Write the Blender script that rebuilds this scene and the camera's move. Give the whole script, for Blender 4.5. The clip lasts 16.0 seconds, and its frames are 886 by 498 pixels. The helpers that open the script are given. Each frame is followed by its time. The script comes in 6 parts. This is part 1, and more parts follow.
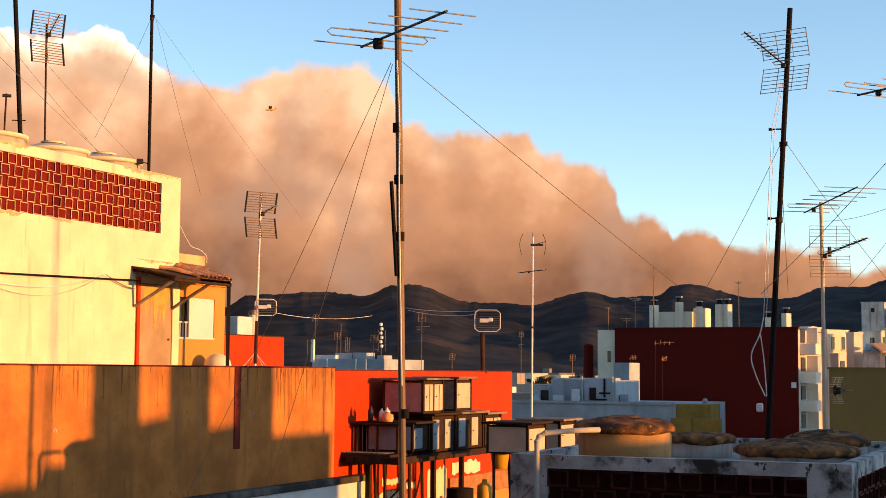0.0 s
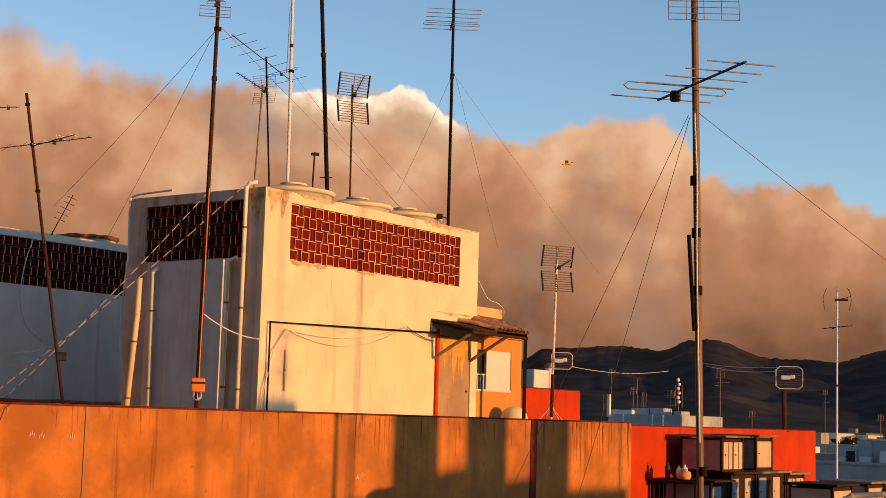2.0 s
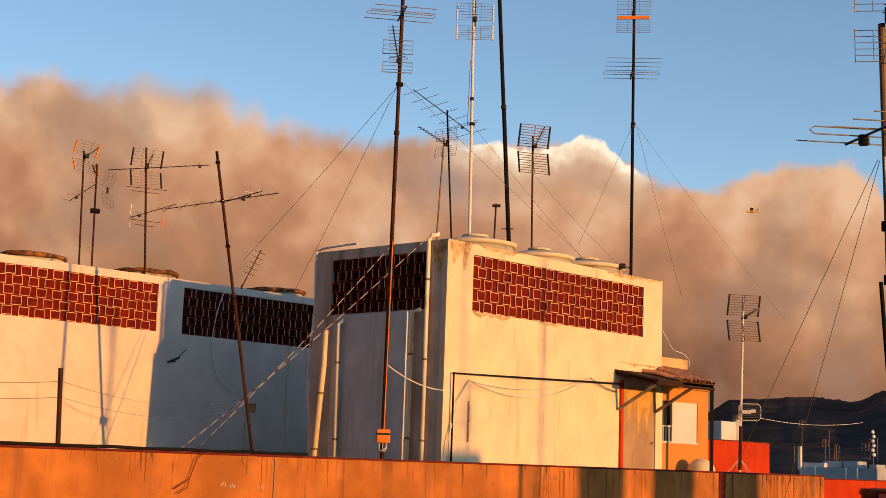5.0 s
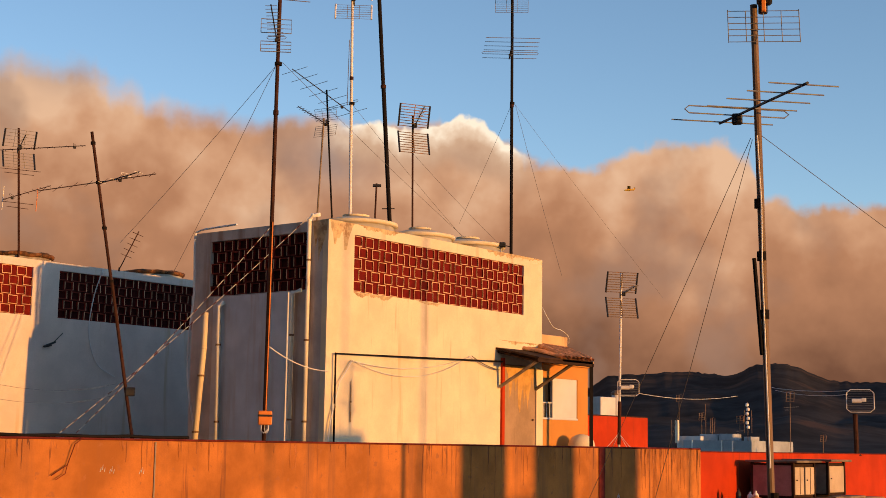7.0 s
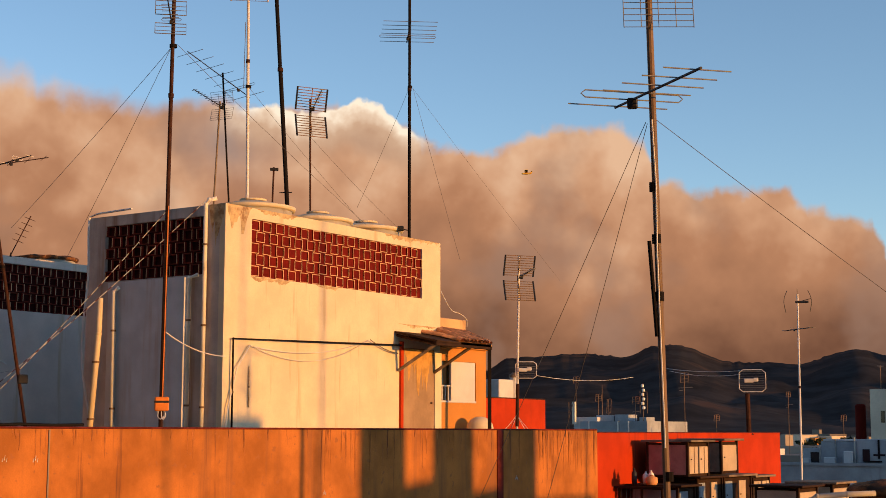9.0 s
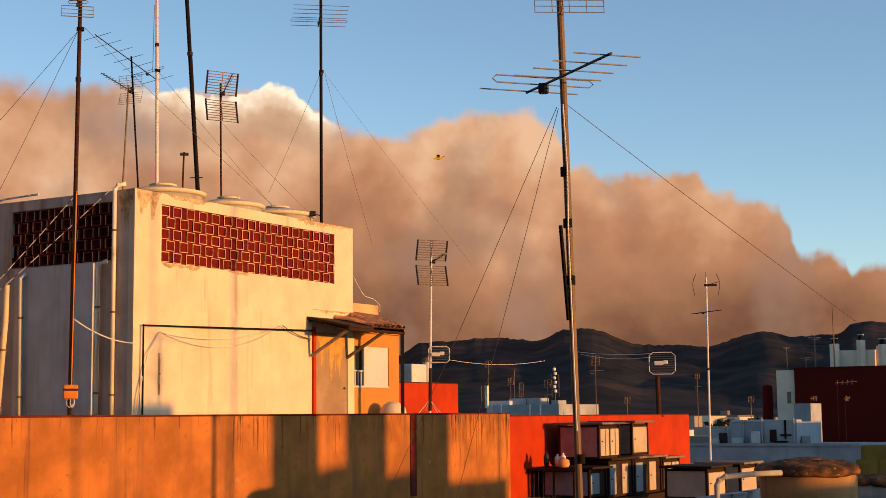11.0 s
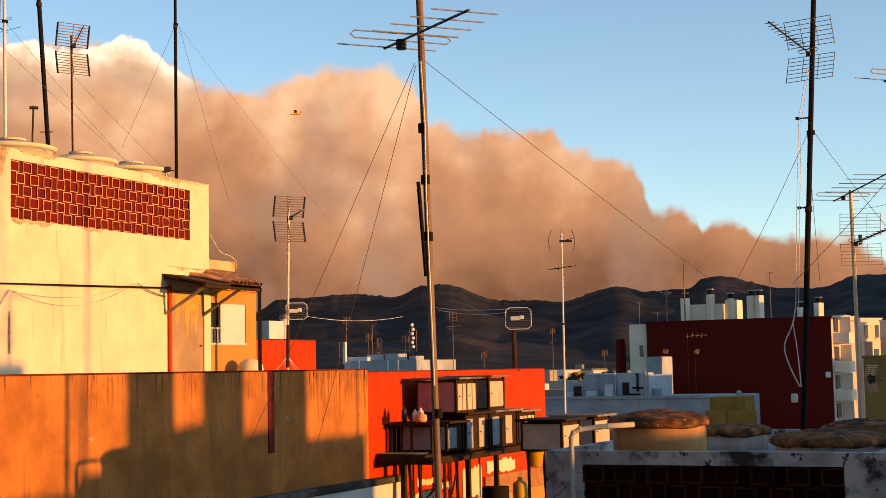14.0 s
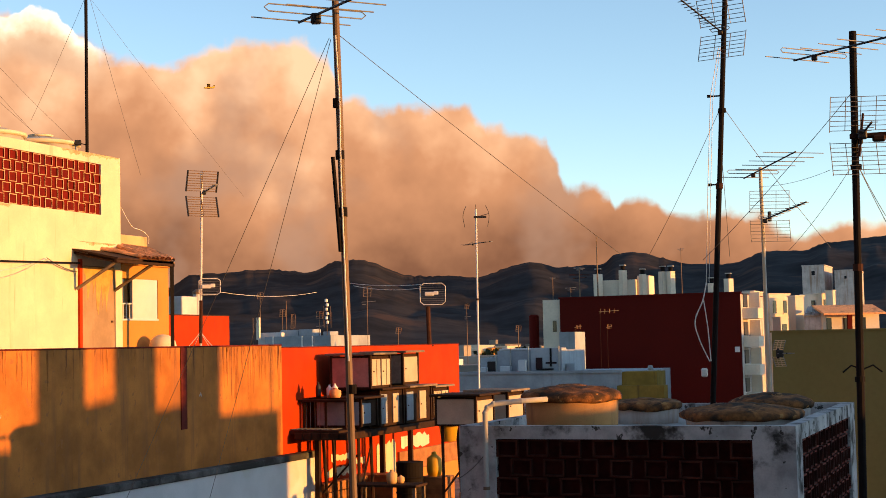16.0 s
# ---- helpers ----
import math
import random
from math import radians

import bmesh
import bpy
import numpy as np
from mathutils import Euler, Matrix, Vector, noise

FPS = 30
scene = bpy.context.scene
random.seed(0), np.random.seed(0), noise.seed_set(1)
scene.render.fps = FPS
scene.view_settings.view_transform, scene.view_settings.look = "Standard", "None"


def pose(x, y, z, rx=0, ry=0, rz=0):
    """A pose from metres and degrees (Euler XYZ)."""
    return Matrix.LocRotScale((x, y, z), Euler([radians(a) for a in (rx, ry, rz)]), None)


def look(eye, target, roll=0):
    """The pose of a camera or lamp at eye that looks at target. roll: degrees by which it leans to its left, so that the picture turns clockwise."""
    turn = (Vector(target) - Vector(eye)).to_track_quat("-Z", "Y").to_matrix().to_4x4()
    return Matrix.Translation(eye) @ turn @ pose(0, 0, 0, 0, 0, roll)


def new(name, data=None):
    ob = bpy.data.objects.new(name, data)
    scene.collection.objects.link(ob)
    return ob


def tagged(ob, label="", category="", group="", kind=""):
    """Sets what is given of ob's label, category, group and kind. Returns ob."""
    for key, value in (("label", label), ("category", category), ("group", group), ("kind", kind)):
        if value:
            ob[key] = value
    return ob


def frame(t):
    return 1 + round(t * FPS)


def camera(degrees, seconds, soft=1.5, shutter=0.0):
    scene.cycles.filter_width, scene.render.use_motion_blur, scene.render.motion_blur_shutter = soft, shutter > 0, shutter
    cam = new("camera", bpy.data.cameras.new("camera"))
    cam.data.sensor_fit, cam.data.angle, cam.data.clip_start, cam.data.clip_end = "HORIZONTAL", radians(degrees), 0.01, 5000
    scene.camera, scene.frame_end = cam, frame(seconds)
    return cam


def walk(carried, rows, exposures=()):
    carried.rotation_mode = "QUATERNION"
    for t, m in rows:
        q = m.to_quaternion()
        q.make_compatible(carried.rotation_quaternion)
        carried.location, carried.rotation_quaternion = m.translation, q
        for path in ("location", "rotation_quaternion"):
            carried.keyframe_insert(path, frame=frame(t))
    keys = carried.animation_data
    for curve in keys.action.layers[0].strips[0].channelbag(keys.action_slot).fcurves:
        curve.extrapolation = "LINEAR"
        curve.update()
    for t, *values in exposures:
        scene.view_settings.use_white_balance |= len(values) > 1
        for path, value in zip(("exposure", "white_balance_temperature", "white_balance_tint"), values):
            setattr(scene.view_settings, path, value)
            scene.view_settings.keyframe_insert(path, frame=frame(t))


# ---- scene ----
# The camera stands on a roof and pans; y runs along the long party walls, x across them.
EYE = 18.0            # height of the eye over the street
cam = camera(33.77, 16.0, soft=0.45)
TURNS = [
    (0.00, 94.758, -0.400, 23.950),
    (0.50, 95.015, -0.538, 26.034),
    (1.00, 95.464, -0.691, 29.278),
    (1.50, 96.175, -1.088, 31.993),
    (2.00, 96.661, -1.656, 35.471),
    (2.50, 96.910, -2.195, 37.886),
    (3.00, 97.248, -2.540, 40.980),
    (3.20, 97.416, -2.670, 42.290),
    (3.73, 97.813, -2.780, 44.283),
    (4.25, 98.174, -2.586, 44.304),
    (4.78, 98.400, -2.150, 43.213),
    (5.30, 98.386, -1.743, 41.886),
    (5.50, 98.302, -1.647, 41.358),
    (6.00, 98.151, -1.287, 40.324),
    (6.50, 97.982, -1.023, 39.160),
    (7.00, 97.748, -0.808, 38.075),
    (7.50, 97.507, -0.577, 36.916),
    (8.00, 97.396, -0.454, 35.900),
    (8.50, 97.259, -0.170, 35.008),
    (9.00, 97.141, -0.082, 34.144),
    (9.20, 97.073, 0.053, 33.840),
    (9.72, 96.956, 0.234, 32.941),
    (10.25, 96.835, 0.387, 32.065),
    (10.78, 96.659, 0.515, 31.174),
    (11.30, 96.376, 0.618, 30.230),
    (11.50, 96.282, 0.722, 29.883),
    (12.00, 95.962, 0.803, 28.991),
    (12.50, 95.607, 0.897, 28.011),
    (13.00, 95.317, 0.846, 27.042),
    (13.50, 95.049, 1.001, 26.090),
    (14.00, 94.739, 1.127, 25.211),
    (14.50, 94.378, 1.216, 24.337),
    (15.00, 94.084, 1.211, 23.488),
    (15.50, 93.887, 1.255, 22.668),
    (16.00, 93.712, 1.230, 21.857),
]
walk(cam, [(t, pose(0, 0, EYE, rx, ry, rz)) for t, rx, ry, rz in TURNS],
     exposures=[(0.0, 0.80, 6800, 10), (1.0, 0.50, 6800, 10), (1.5, 0.34, 6800, 10), (2.0, 0.22, 6850, 10), (2.5, 0.24, 7000, 10), (3.2, 0.26, 6950, 10), (5.3, 0.22, 6650, 10), (9.0, 0.16, 6550, 10), (12.0, 0.31, 6800, 10),
                (13.0, 0.38, 6850, 10), (14.5, 0.66, 7100, 10), (16.0, 0.78, 7050, 10)])

# ---- light: a very low sun across the roofs, clear evening sky ----
SUN_UP, SUN_SIDE = 3.5, 0.04
world = bpy.data.worlds.new("evening_sky")
scene.world = world
world.use_nodes = True
wn, wl = world.node_tree.nodes, world.node_tree.links
sky = wn.new("ShaderNodeTexSky")
sky.sky_type = "NISHITA"
sky.sun_disc = False
sky.sun_elevation = radians(18.0)
sky.sun_rotation = radians(88)
sky.air_density, sky.dust_density, sky.ozone_density = 1.0, 0.15, 1.7
sky.altitude = 700
wn["Background"].inputs[1].default_value = 0.137
tint = wn.new("ShaderNodeMix")
tint.data_type, tint.blend_type = "RGBA", "MULTIPLY"
tint.inputs[0].default_value = 1.0
tint.inputs[7].default_value = (0.90, 0.975, 0.99, 1)
wl.new(sky.outputs[0], tint.inputs[6])
wl.new(tint.outputs[2], wn["Background"].inputs[0])
sun = new("sun", bpy.data.lights.new("sun", "SUN"))
sun.data.energy, sun.data.angle, sun.data.color = 4.9, radians(0.6), (1.0, 0.45, 0.10)
sun.matrix_world = look((1, SUN_SIDE, math.tan(radians(SUN_UP))), (0, 0, 0))

# ---- materials ----
def mat(name, base, rough=0.85, var=0.18, scale=1.3, grain=45.0, bump=0.25, metal=0.0, stain=None, amount=0.5, streak=False, soft=0.12, rnd=0.0, dots=None, drip=None, patch=0.9):
    """A weathered surface: cloudy tone, fine grain, stains of their own shape (streaks run down)."""
    m = bpy.data.materials.new(name)
    m.use_nodes = True
    n, l = m.node_tree.nodes, m.node_tree.links
    b = n["Principled BSDF"]
    b.inputs["Roughness"].default_value, b.inputs["Metallic"].default_value = rough, metal
    b.inputs["Specular IOR Level"].default_value = 0.12 if rough >= 0.75 else 0.4
    g = n.new("ShaderNodeNewGeometry")

    def cloud(sc, detail, squash=(1, 1, 1)):
        mp = n.new("ShaderNodeMapping")
        mp.inputs["Scale"].default_value = squash
        l.new(g.outputs["Position"], mp.inputs["Vector"])
        t = n.new("ShaderNodeTexNoise")
        t.inputs["Scale"].default_value, t.inputs["Detail"].default_value = sc, detail
        t.inputs["Roughness"].default_value = 0.6
        l.new(mp.outputs[0], t.inputs["Vector"])
        return t.outputs["Fac"]

    def blend(fac, a, c):
        x = n.new("ShaderNodeMix")
        x.data_type = "RGBA"
        l.new(fac, x.inputs[0])
        for s, v in ((6, a), (7, c)):
            if isinstance(v, tuple):
                x.inputs[s].default_value = (*v, 1)
            else:
                l.new(v, x.inputs[s])
        return x.outputs[2]

    def step(fac, lo, hi, top=1.0):
        r = n.new("ShaderNodeMapRange")
        r.interpolation_type = "SMOOTHSTEP"
        r.inputs[1].default_value, r.inputs[2].default_value, r.inputs[4].default_value = lo, hi, top
        l.new(fac, r.inputs[0])
        return r.outputs[0]

    lo = tuple(c * (1 - var) for c in base)
    hi = tuple(min(1, c * (1 + var)) for c in base)
    col = blend(step(cloud(scale, 5), 0.3, 0.7), lo, hi)
    fine = cloud(grain, 3)
    col = blend(step(fine, 0.35, 0.75, 0.25), col, tuple(c * 0.7 for c in base))
    if stain:
        f = cloud(1.6 if streak else patch, 6, (2.2, 2.2, 0.16) if streak else (1, 1, 1))
        col = blend(step(f, 0.62 - amount * 0.22, 0.62 - amount * 0.22 + soft), col, stain)
    if drip:
        f = cloud(3.2, 5, (3.0, 3.0, 0.10))
        k = n.new("ShaderNodeMath")
        k.operation = "MULTIPLY"
        l.new(step(f, 0.60, 0.68), k.inputs[0])
        l.new(step(cloud(0.7, 3), 0.45, 0.62, 0.75), k.inputs[1])
        col = blend(k.outputs[0], col, drip)
    if dots:
        col = blend(step(cloud(6.0, 4), 0.62, 0.66), col, dots)
    if rnd:
        o = n.new("ShaderNodeObjectInfo")
        h = n.new("ShaderNodeHueSaturation")
        r = n.new("ShaderNodeMapRange")
        r.inputs[3].default_value, r.inputs[4].default_value = 1 - rnd, 1 + rnd
        l.new(o.outputs["Random"], r.inputs[0])
        l.new(r.outputs[0], h.inputs["Value"])
        l.new(col, h.inputs["Color"])
        col = h.outputs[0]
    l.new(col, b.inputs["Base Color"])
    if bump:
        k = n.new("ShaderNodeBump")
        k.inputs["Strength"].default_value, k.inputs["Distance"].default_value = bump, 0.01
        l.new(fine, k.inputs["Height"])
        l.new(k.outputs[0], b.inputs["Normal"])
    return m


M = {
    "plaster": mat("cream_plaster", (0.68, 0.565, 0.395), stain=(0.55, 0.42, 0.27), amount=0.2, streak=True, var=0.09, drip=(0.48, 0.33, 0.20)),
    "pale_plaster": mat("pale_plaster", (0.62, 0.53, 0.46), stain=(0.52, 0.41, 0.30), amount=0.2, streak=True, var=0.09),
    # streaks are weathering; the darker base carries the shade of side walls
    "plaster_old_shade": mat("weathered_shade_plaster", (0.50, 0.44, 0.395), stain=(0.31, 0.20, 0.14), amount=0.75, streak=True, var=0.2, soft=0.3),
    "white": mat("whitewash", (0.57, 0.55, 0.54), stain=(0.5, 0.48, 0.44), amount=0.15, var=0.07),
    "side_render": mat("stained_side_render", (0.57, 0.57, 0.58), stain=(0.43, 0.30, 0.215), amount=0.55, streak=True, var=0.12, soft=0.3),
    "grey": mat("mouldy_render", (0.43, 0.405, 0.385), stain=(0.05, 0.042, 0.035), amount=0.6, var=0.3, scale=2.6, soft=0.16, dots=(0.07, 0.06, 0.05), patch=2.2),
    "ochre": mat("ochre_render", (0.41, 0.144, 0.034), stain=(0.25, 0.100, 0.040), amount=0.55, streak=True, var=0.28, soft=0.26, drip=(0.13, 0.05, 0.03), dots=(0.32, 0.12, 0.042)),
    "red": mat("red_render", (0.42, 0.036, 0.006), stain=(0.27, 0.03, 0.008), amount=0.35, streak=True, var=0.15, soft=0.3, drip=(0.22, 0.03, 0.012)),
    "dark_red": mat("dark_red_render", (0.085, 0.005, 0.0025), var=0.08, scale=0.15, grain=4),
    "orange": mat("orange_render", (0.508, 0.221, 0.0533), var=0.06),
    "peach": mat("peach_render", (0.60, 0.38, 0.19), var=0.12, stain=(0.42, 0.25, 0.12), amount=0.3, streak=True),
    "door_paint": mat("old_ochre_door_paint", (0.50, 0.28, 0.09), var=0.2, scale=5),
    "jar": mat("yellow_plastic", (0.62, 0.34, 0.03), rough=0.5, var=0.1, bump=0.02),
    "olive": mat("olive_render", (0.20, 0.150, 0.052), var=0.08, scale=0.2, grain=5),
    "yellow": mat("yellow_render", (0.27, 0.165, 0.035), var=0.2, stain=(0.16, 0.10, 0.03), amount=0.4, streak=True),
    "far_white": mat("far_plaster", (0.68, 0.57, 0.44), var=0.12, scale=0.2, grain=5, rnd=0.12),
    "clay": mat("fired_clay", (0.125, 0.010, 0.006), var=0.15, scale=5, rnd=0.25, rough=0.8),
    "tile": mat("roof_clay", (0.62, 0.29, 0.125), var=0.25, scale=6, stain=(0.30, 0.14, 0.07), amount=0.25, rnd=0.35),
    "cement": mat("fibre_cement", (0.41, 0.385, 0.344), stain=(0.20, 0.15, 0.11), amount=0.4, var=0.15),
    "grime": mat("brown_grime", (0.50, 0.36, 0.20), var=0.3, scale=7, stain=(0.34, 0.20, 0.10), amount=0.5, patch=5.0),
    "wall_grime": mat("sooty_ochre", (0.33, 0.120, 0.038), var=0.35, scale=4, stain=(0.15, 0.058, 0.03), amount=0.5, streak=True),
    "aircraft": mat("yellow_aircraft_paint", (0.85, 0.50, 0.06), rough=0.5, var=0.05, bump=0),
    "tank": mat("stained_tank_render", (0.44, 0.23, 0.09), stain=(0.14, 0.08, 0.045), amount=0.5, streak=True, var=0.2, soft=0.25),
    "lichen": mat("lichen_cement", (0.27, 0.105, 0.035), stain=(0.05, 0.030, 0.018), amount=1.0, var=0.45, scale=6, dots=(0.40, 0.19, 0.065), bump=0.8, patch=4.0, soft=0.22),
    "steel": mat("galvanised_tube", (0.17, 0.105, 0.062), rough=0.7, metal=0.1, var=0.15, stain=(0.25, 0.13, 0.07), amount=0.4, scale=4, bump=0.05),
    "rust": mat("rusty_tube", (0.052, 0.021, 0.013), rough=0.75, metal=0.2, var=0.3, scale=8, bump=0.1),
    "black": mat("black_tube", (0.011, 0.008, 0.007), rough=0.85, var=0.2, scale=6, bump=0.05),
    "alu": mat("dull_aluminium", (0.197, 0.18, 0.164), rough=0.6, metal=0.3, var=0.1, bump=0.02),
    "plastic": mat("black_plastic", (0.016, 0.014, 0.014), rough=0.6, var=0.1, bump=0.02),
    "amber": mat("orange_plastic", (0.75, 0.22, 0.03), rough=0.45, var=0.08, bump=0.02),
    "pvc": mat("white_pvc", (0.78, 0.73, 0.65), rough=0.5, var=0.08, stain=(0.4, 0.36, 0.3), amount=0.2, bump=0.02),
    "wire": mat("grey_wire", (0.11, 0.095, 0.085), rough=0.6, var=0.1, bump=0),
    "cable": mat("white_cable", (0.66, 0.62, 0.58), rough=0.6, var=0.1, bump=0),
    "wood": mat("weathered_board", (0.213, 0.156, 0.107), var=0.25, scale=5, stain=(0.10, 0.07, 0.05), amount=0.4, rnd=0.2),
    "dark_wood": mat("dark_stained_board", (0.04, 0.02, 0.011), var=0.3, scale=5, rnd=0.2),
    "door": mat("peeling_door_paint", (0.33, 0.215, 0.13), stain=(0.25, 0.155, 0.09), amount=0.4, var=0.2, soft=0.2, streak=True),
    "glass": mat("dark_glass", (0.02, 0.02, 0.022), rough=0.08, var=0.02, bump=0),
    "pale_panel": mat("pale_painted_panel", (0.50, 0.39, 0.28), var=0.1, scale=3, rnd=0.08),
    "blue_panel": mat("grey_blue_panel", (0.279, 0.303, 0.328), var=0.15, scale=3),
    "rose_panel": mat("faded_red_panel", (0.42, 0.20, 0.165), var=0.2, scale=3, stain=(0.30, 0.22, 0.18), amount=0.3),
    # block base is tinted orange in place of low sunlight on it
    "block": mat("concrete_block", (0.36, 0.155, 0.06), var=0.2, scale=4, rnd=0.18),
    "roof": mat("roof_screed", (0.246, 0.205, 0.164), stain=(0.12, 0.10, 0.08), amount=0.5, var=0.2),
    # near-black base keeps the hills shaded; the brown stain paints sunlit patches
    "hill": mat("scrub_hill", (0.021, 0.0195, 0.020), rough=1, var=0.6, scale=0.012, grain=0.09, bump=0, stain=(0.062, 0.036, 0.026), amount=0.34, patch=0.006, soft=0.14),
    "far_town": mat("far_town_render", (0.23, 0.19, 0.155), var=0.5, scale=0.02, grain=0.5, bump=0),
    "rim": mat("pale_clay_edge", (0.64, 0.37, 0.21), var=0.2, scale=7, rnd=0.2),
    # clay recoloured darker for lattices in shade; the shade is in the colour
    "shaded_clay": mat("clay_in_shade", (0.20, 0.020, 0.012), var=0.3, scale=5, rnd=0.3),
    "deep_shade_rim": mat("clay_edge_in_deep_shade", (0.060, 0.016, 0.010), var=0.4, scale=7, rnd=0.3),
    "deep_shade_clay": mat("clay_in_deep_shade", (0.045, 0.011, 0.007), var=0.4, scale=5, rnd=0.3),
    "shaded_rim": mat("clay_edge_in_shade", (0.16, 0.030, 0.018), var=0.3, scale=7, rnd=0.3),
    "shade_backing": mat("backing_in_shade", (0.045, 0.006, 0.005), var=0.3, scale=5),
    "deep_clay": mat("deep_red_clay", (0.125, 0.007, 0.004), var=0.3, scale=5),
    "cumulus": None,
    # whitewash recoloured blue-grey: the shade on these houses is in the colour
    "white_in_shade": mat("whitewash_in_shade", (0.33, 0.345, 0.36), var=0.2, scale=0.6, grain=9, stain=(0.24, 0.23, 0.22), amount=0.4, streak=True, soft=0.3),
    "mould": mat("black_mould_cement", (0.107, 0.0984, 0.0902), var=0.35, scale=4, stain=(0.04, 0.035, 0.03), amount=0.7, bump=0.6),
    "drip_red": mat("dark_red_paint", (0.125, 0.018, 0.012), var=0.3, scale=5),
    "earth": mat("street_asphalt", (0.06, 0.058, 0.055), var=0.3, scale=0.1, grain=3),
    "leaf": mat("dark_foliage", (0.028, 0.034, 0.018), var=0.4, scale=1.5),
}


# ---- mesh helpers ----
def bx(bm, x0, x1, y0, y1, z0, z1, bevel=0.0):
    r = bmesh.ops.create_cube(bm, size=1.0)
    m = Matrix.Translation(((x0 + x1) / 2, (y0 + y1) / 2, (z0 + z1) / 2)) @ Matrix.Diagonal((x1 - x0, y1 - y0, z1 - z0, 1))
    bmesh.ops.transform(bm, matrix=m, verts=r["verts"])
    if bevel:
        es = list({e for v in r["verts"] for e in v.link_edges})
        bmesh.ops.bevel(bm, geom=es, offset=bevel, segments=1, affect="EDGES")
    return bm


def rod(bm, p, q, r, r2=None, n=8):
    p, q = Vector(p), Vector(q)
    d = q - p
    m = Matrix.Translation((p + q) / 2) @ d.to_track_quat("Z", "Y").to_matrix().to_4x4()
    bmesh.ops.create_cone(bm, cap_ends=True, segments=n, radius1=r, radius2=r if r2 is None else r2, depth=d.length, matrix=m)
    return bm


def line(bm, pts, r, n=6):
    """A bent tube through the points, in one piece."""
    pts = [Vector(p) for p in pts]
    rings = []
    for i, p in enumerate(pts):
        d = (pts[min(i + 1, len(pts) - 1)] - pts[max(i - 1, 0)]).normalized()
        u = d.cross(Vector((0.31, 0.95, 0.05)) if abs(d.y) < 0.9 else Vector((1, 0, 0))).normalized()
        v = d.cross(u)
        rings.append([bm.verts.new(p + (u * math.cos(2 * math.pi * k / n) + v * math.sin(2 * math.pi * k / n)) * r) for k in range(n)])
    for a, b in zip(rings, rings[1:]):
        for k in range(n):
            bm.faces.new((a[k], a[(k + 1) % n], b[(k + 1) % n], b[k]))
    bm.faces.new(list(reversed(rings[0])))
    bm.faces.new(rings[-1])
    return bm


def cells(bm, us, vs_, t0, t1, holes, axis):
    """A wall in one piece, t0 to t1 thick, from a grid of cuts; holes are (i, j) cells left open. axis: the wall's normal."""
    for i in range(len(us) - 1):
        for j in range(len(vs_) - 1):
            if (i, j) in holes:
                continue
            if axis == "x":
                bx(bm, t0, t1, us[i], us[i + 1], vs_[j], vs_[j + 1])
            else:
                bx(bm, us[i], us[i + 1], t0, t1, vs_[j], vs_[j + 1])
    bmesh.ops.remove_doubles(bm, verts=bm.verts[:], dist=1e-4)
    inner = {}
    for f in bm.faces:
        inner.setdefault(frozenset(f.verts), []).append(f)
    bmesh.ops.delete(bm, geom=[f for fs in inner.values() if len(fs) > 1 for f in fs], context="FACES_ONLY")
    return bm


def sag(p, q, drop, n=12):
    p, q = Vector(p), Vector(q)
    return [p.lerp(q, i / n) - Vector((0, 0, drop * 4 * (i / n) * (1 - i / n))) for i in range(n + 1)]


def curve(pts, n=6):
    """A smooth run of points through the given ones."""
    p = [Vector(q) for q in pts]
    p = [p[0] * 2 - p[1]] + p + [p[-1] * 2 - p[-2]]
    out_ = []
    for i in range(1, len(p) - 2):
        for k in range(n):
            s = k / n
            out_.append(0.5 * (2 * p[i] + (p[i + 1] - p[i - 1]) * s + (2 * p[i - 1] - 5 * p[i] + 4 * p[i + 1] - p[i + 2]) * s * s + (3 * p[i] - p[i - 1] - 3 * p[i + 1] + p[i + 2]) * s ** 3))
    return out_ + [p[-2]]


def turned(bm, profile, n=24, at=(0, 0, 0)):
    """A solid of revolution from (radius, height) pairs."""
    rings = []
    for r, z in profile:
        rings.append([bm.verts.new((at[0] + r * math.cos(2 * math.pi * i / n), at[1] + r * math.sin(2 * math.pi * i / n), at[2] + z)) for i in range(n)])
    for a, b in zip(rings, rings[1:]):
        for i in range(n):
            bm.faces.new((a[i], a[(i + 1) % n], b[(i + 1) % n], b[i]))
    bm.faces.new(list(reversed(rings[0])))
    bm.faces.new(rings[-1])
    return bm


def B():
    return bmesh.new()


def part(name, bm, material, parent=None, label="", smooth=False):
    """One mesh object: under its thing, or, with no parent, at the datum of the eye's height."""
    me = bpy.data.meshes.new(name)
    bm.normal_update()
    bm.to_mesh(me)
    bm.free()
    me.materials.append(material)
    if smooth:
        for p in me.polygons:
            p.use_smooth = True
    ob = new(name, me)
    if parent is None:
        ob.location = (0, 0, EYE)
    else:
        ob.parent = parent
    if label:
        ob["label"] = label
    return ob


def thing(name, label, category, x, y, z, turn=0.0, group="", kind=""):
    ob = new(name)
    ob.empty_display_size = 0.2
    ob.matrix_basis = pose(x, y, EYE + z, 0, 0, turn)
    return tagged(ob, label, category, group, kind)


def setting(name, bm, material, label, category):
    return tagged(part(name, bm, material), label, category, kind="structure")


def polar(bearing, r):
    """Plan position at a bearing left of the y axis."""
    return -r * math.sin(radians(bearing)), r * math.cos(radians(bearing))


# ---- ground, hills, smoke ----
bm = B()
bmesh.ops.create_grid(bm, x_segments=8, y_segments=8, size=4800, matrix=Matrix.Translation((0, 0, -EYE)))
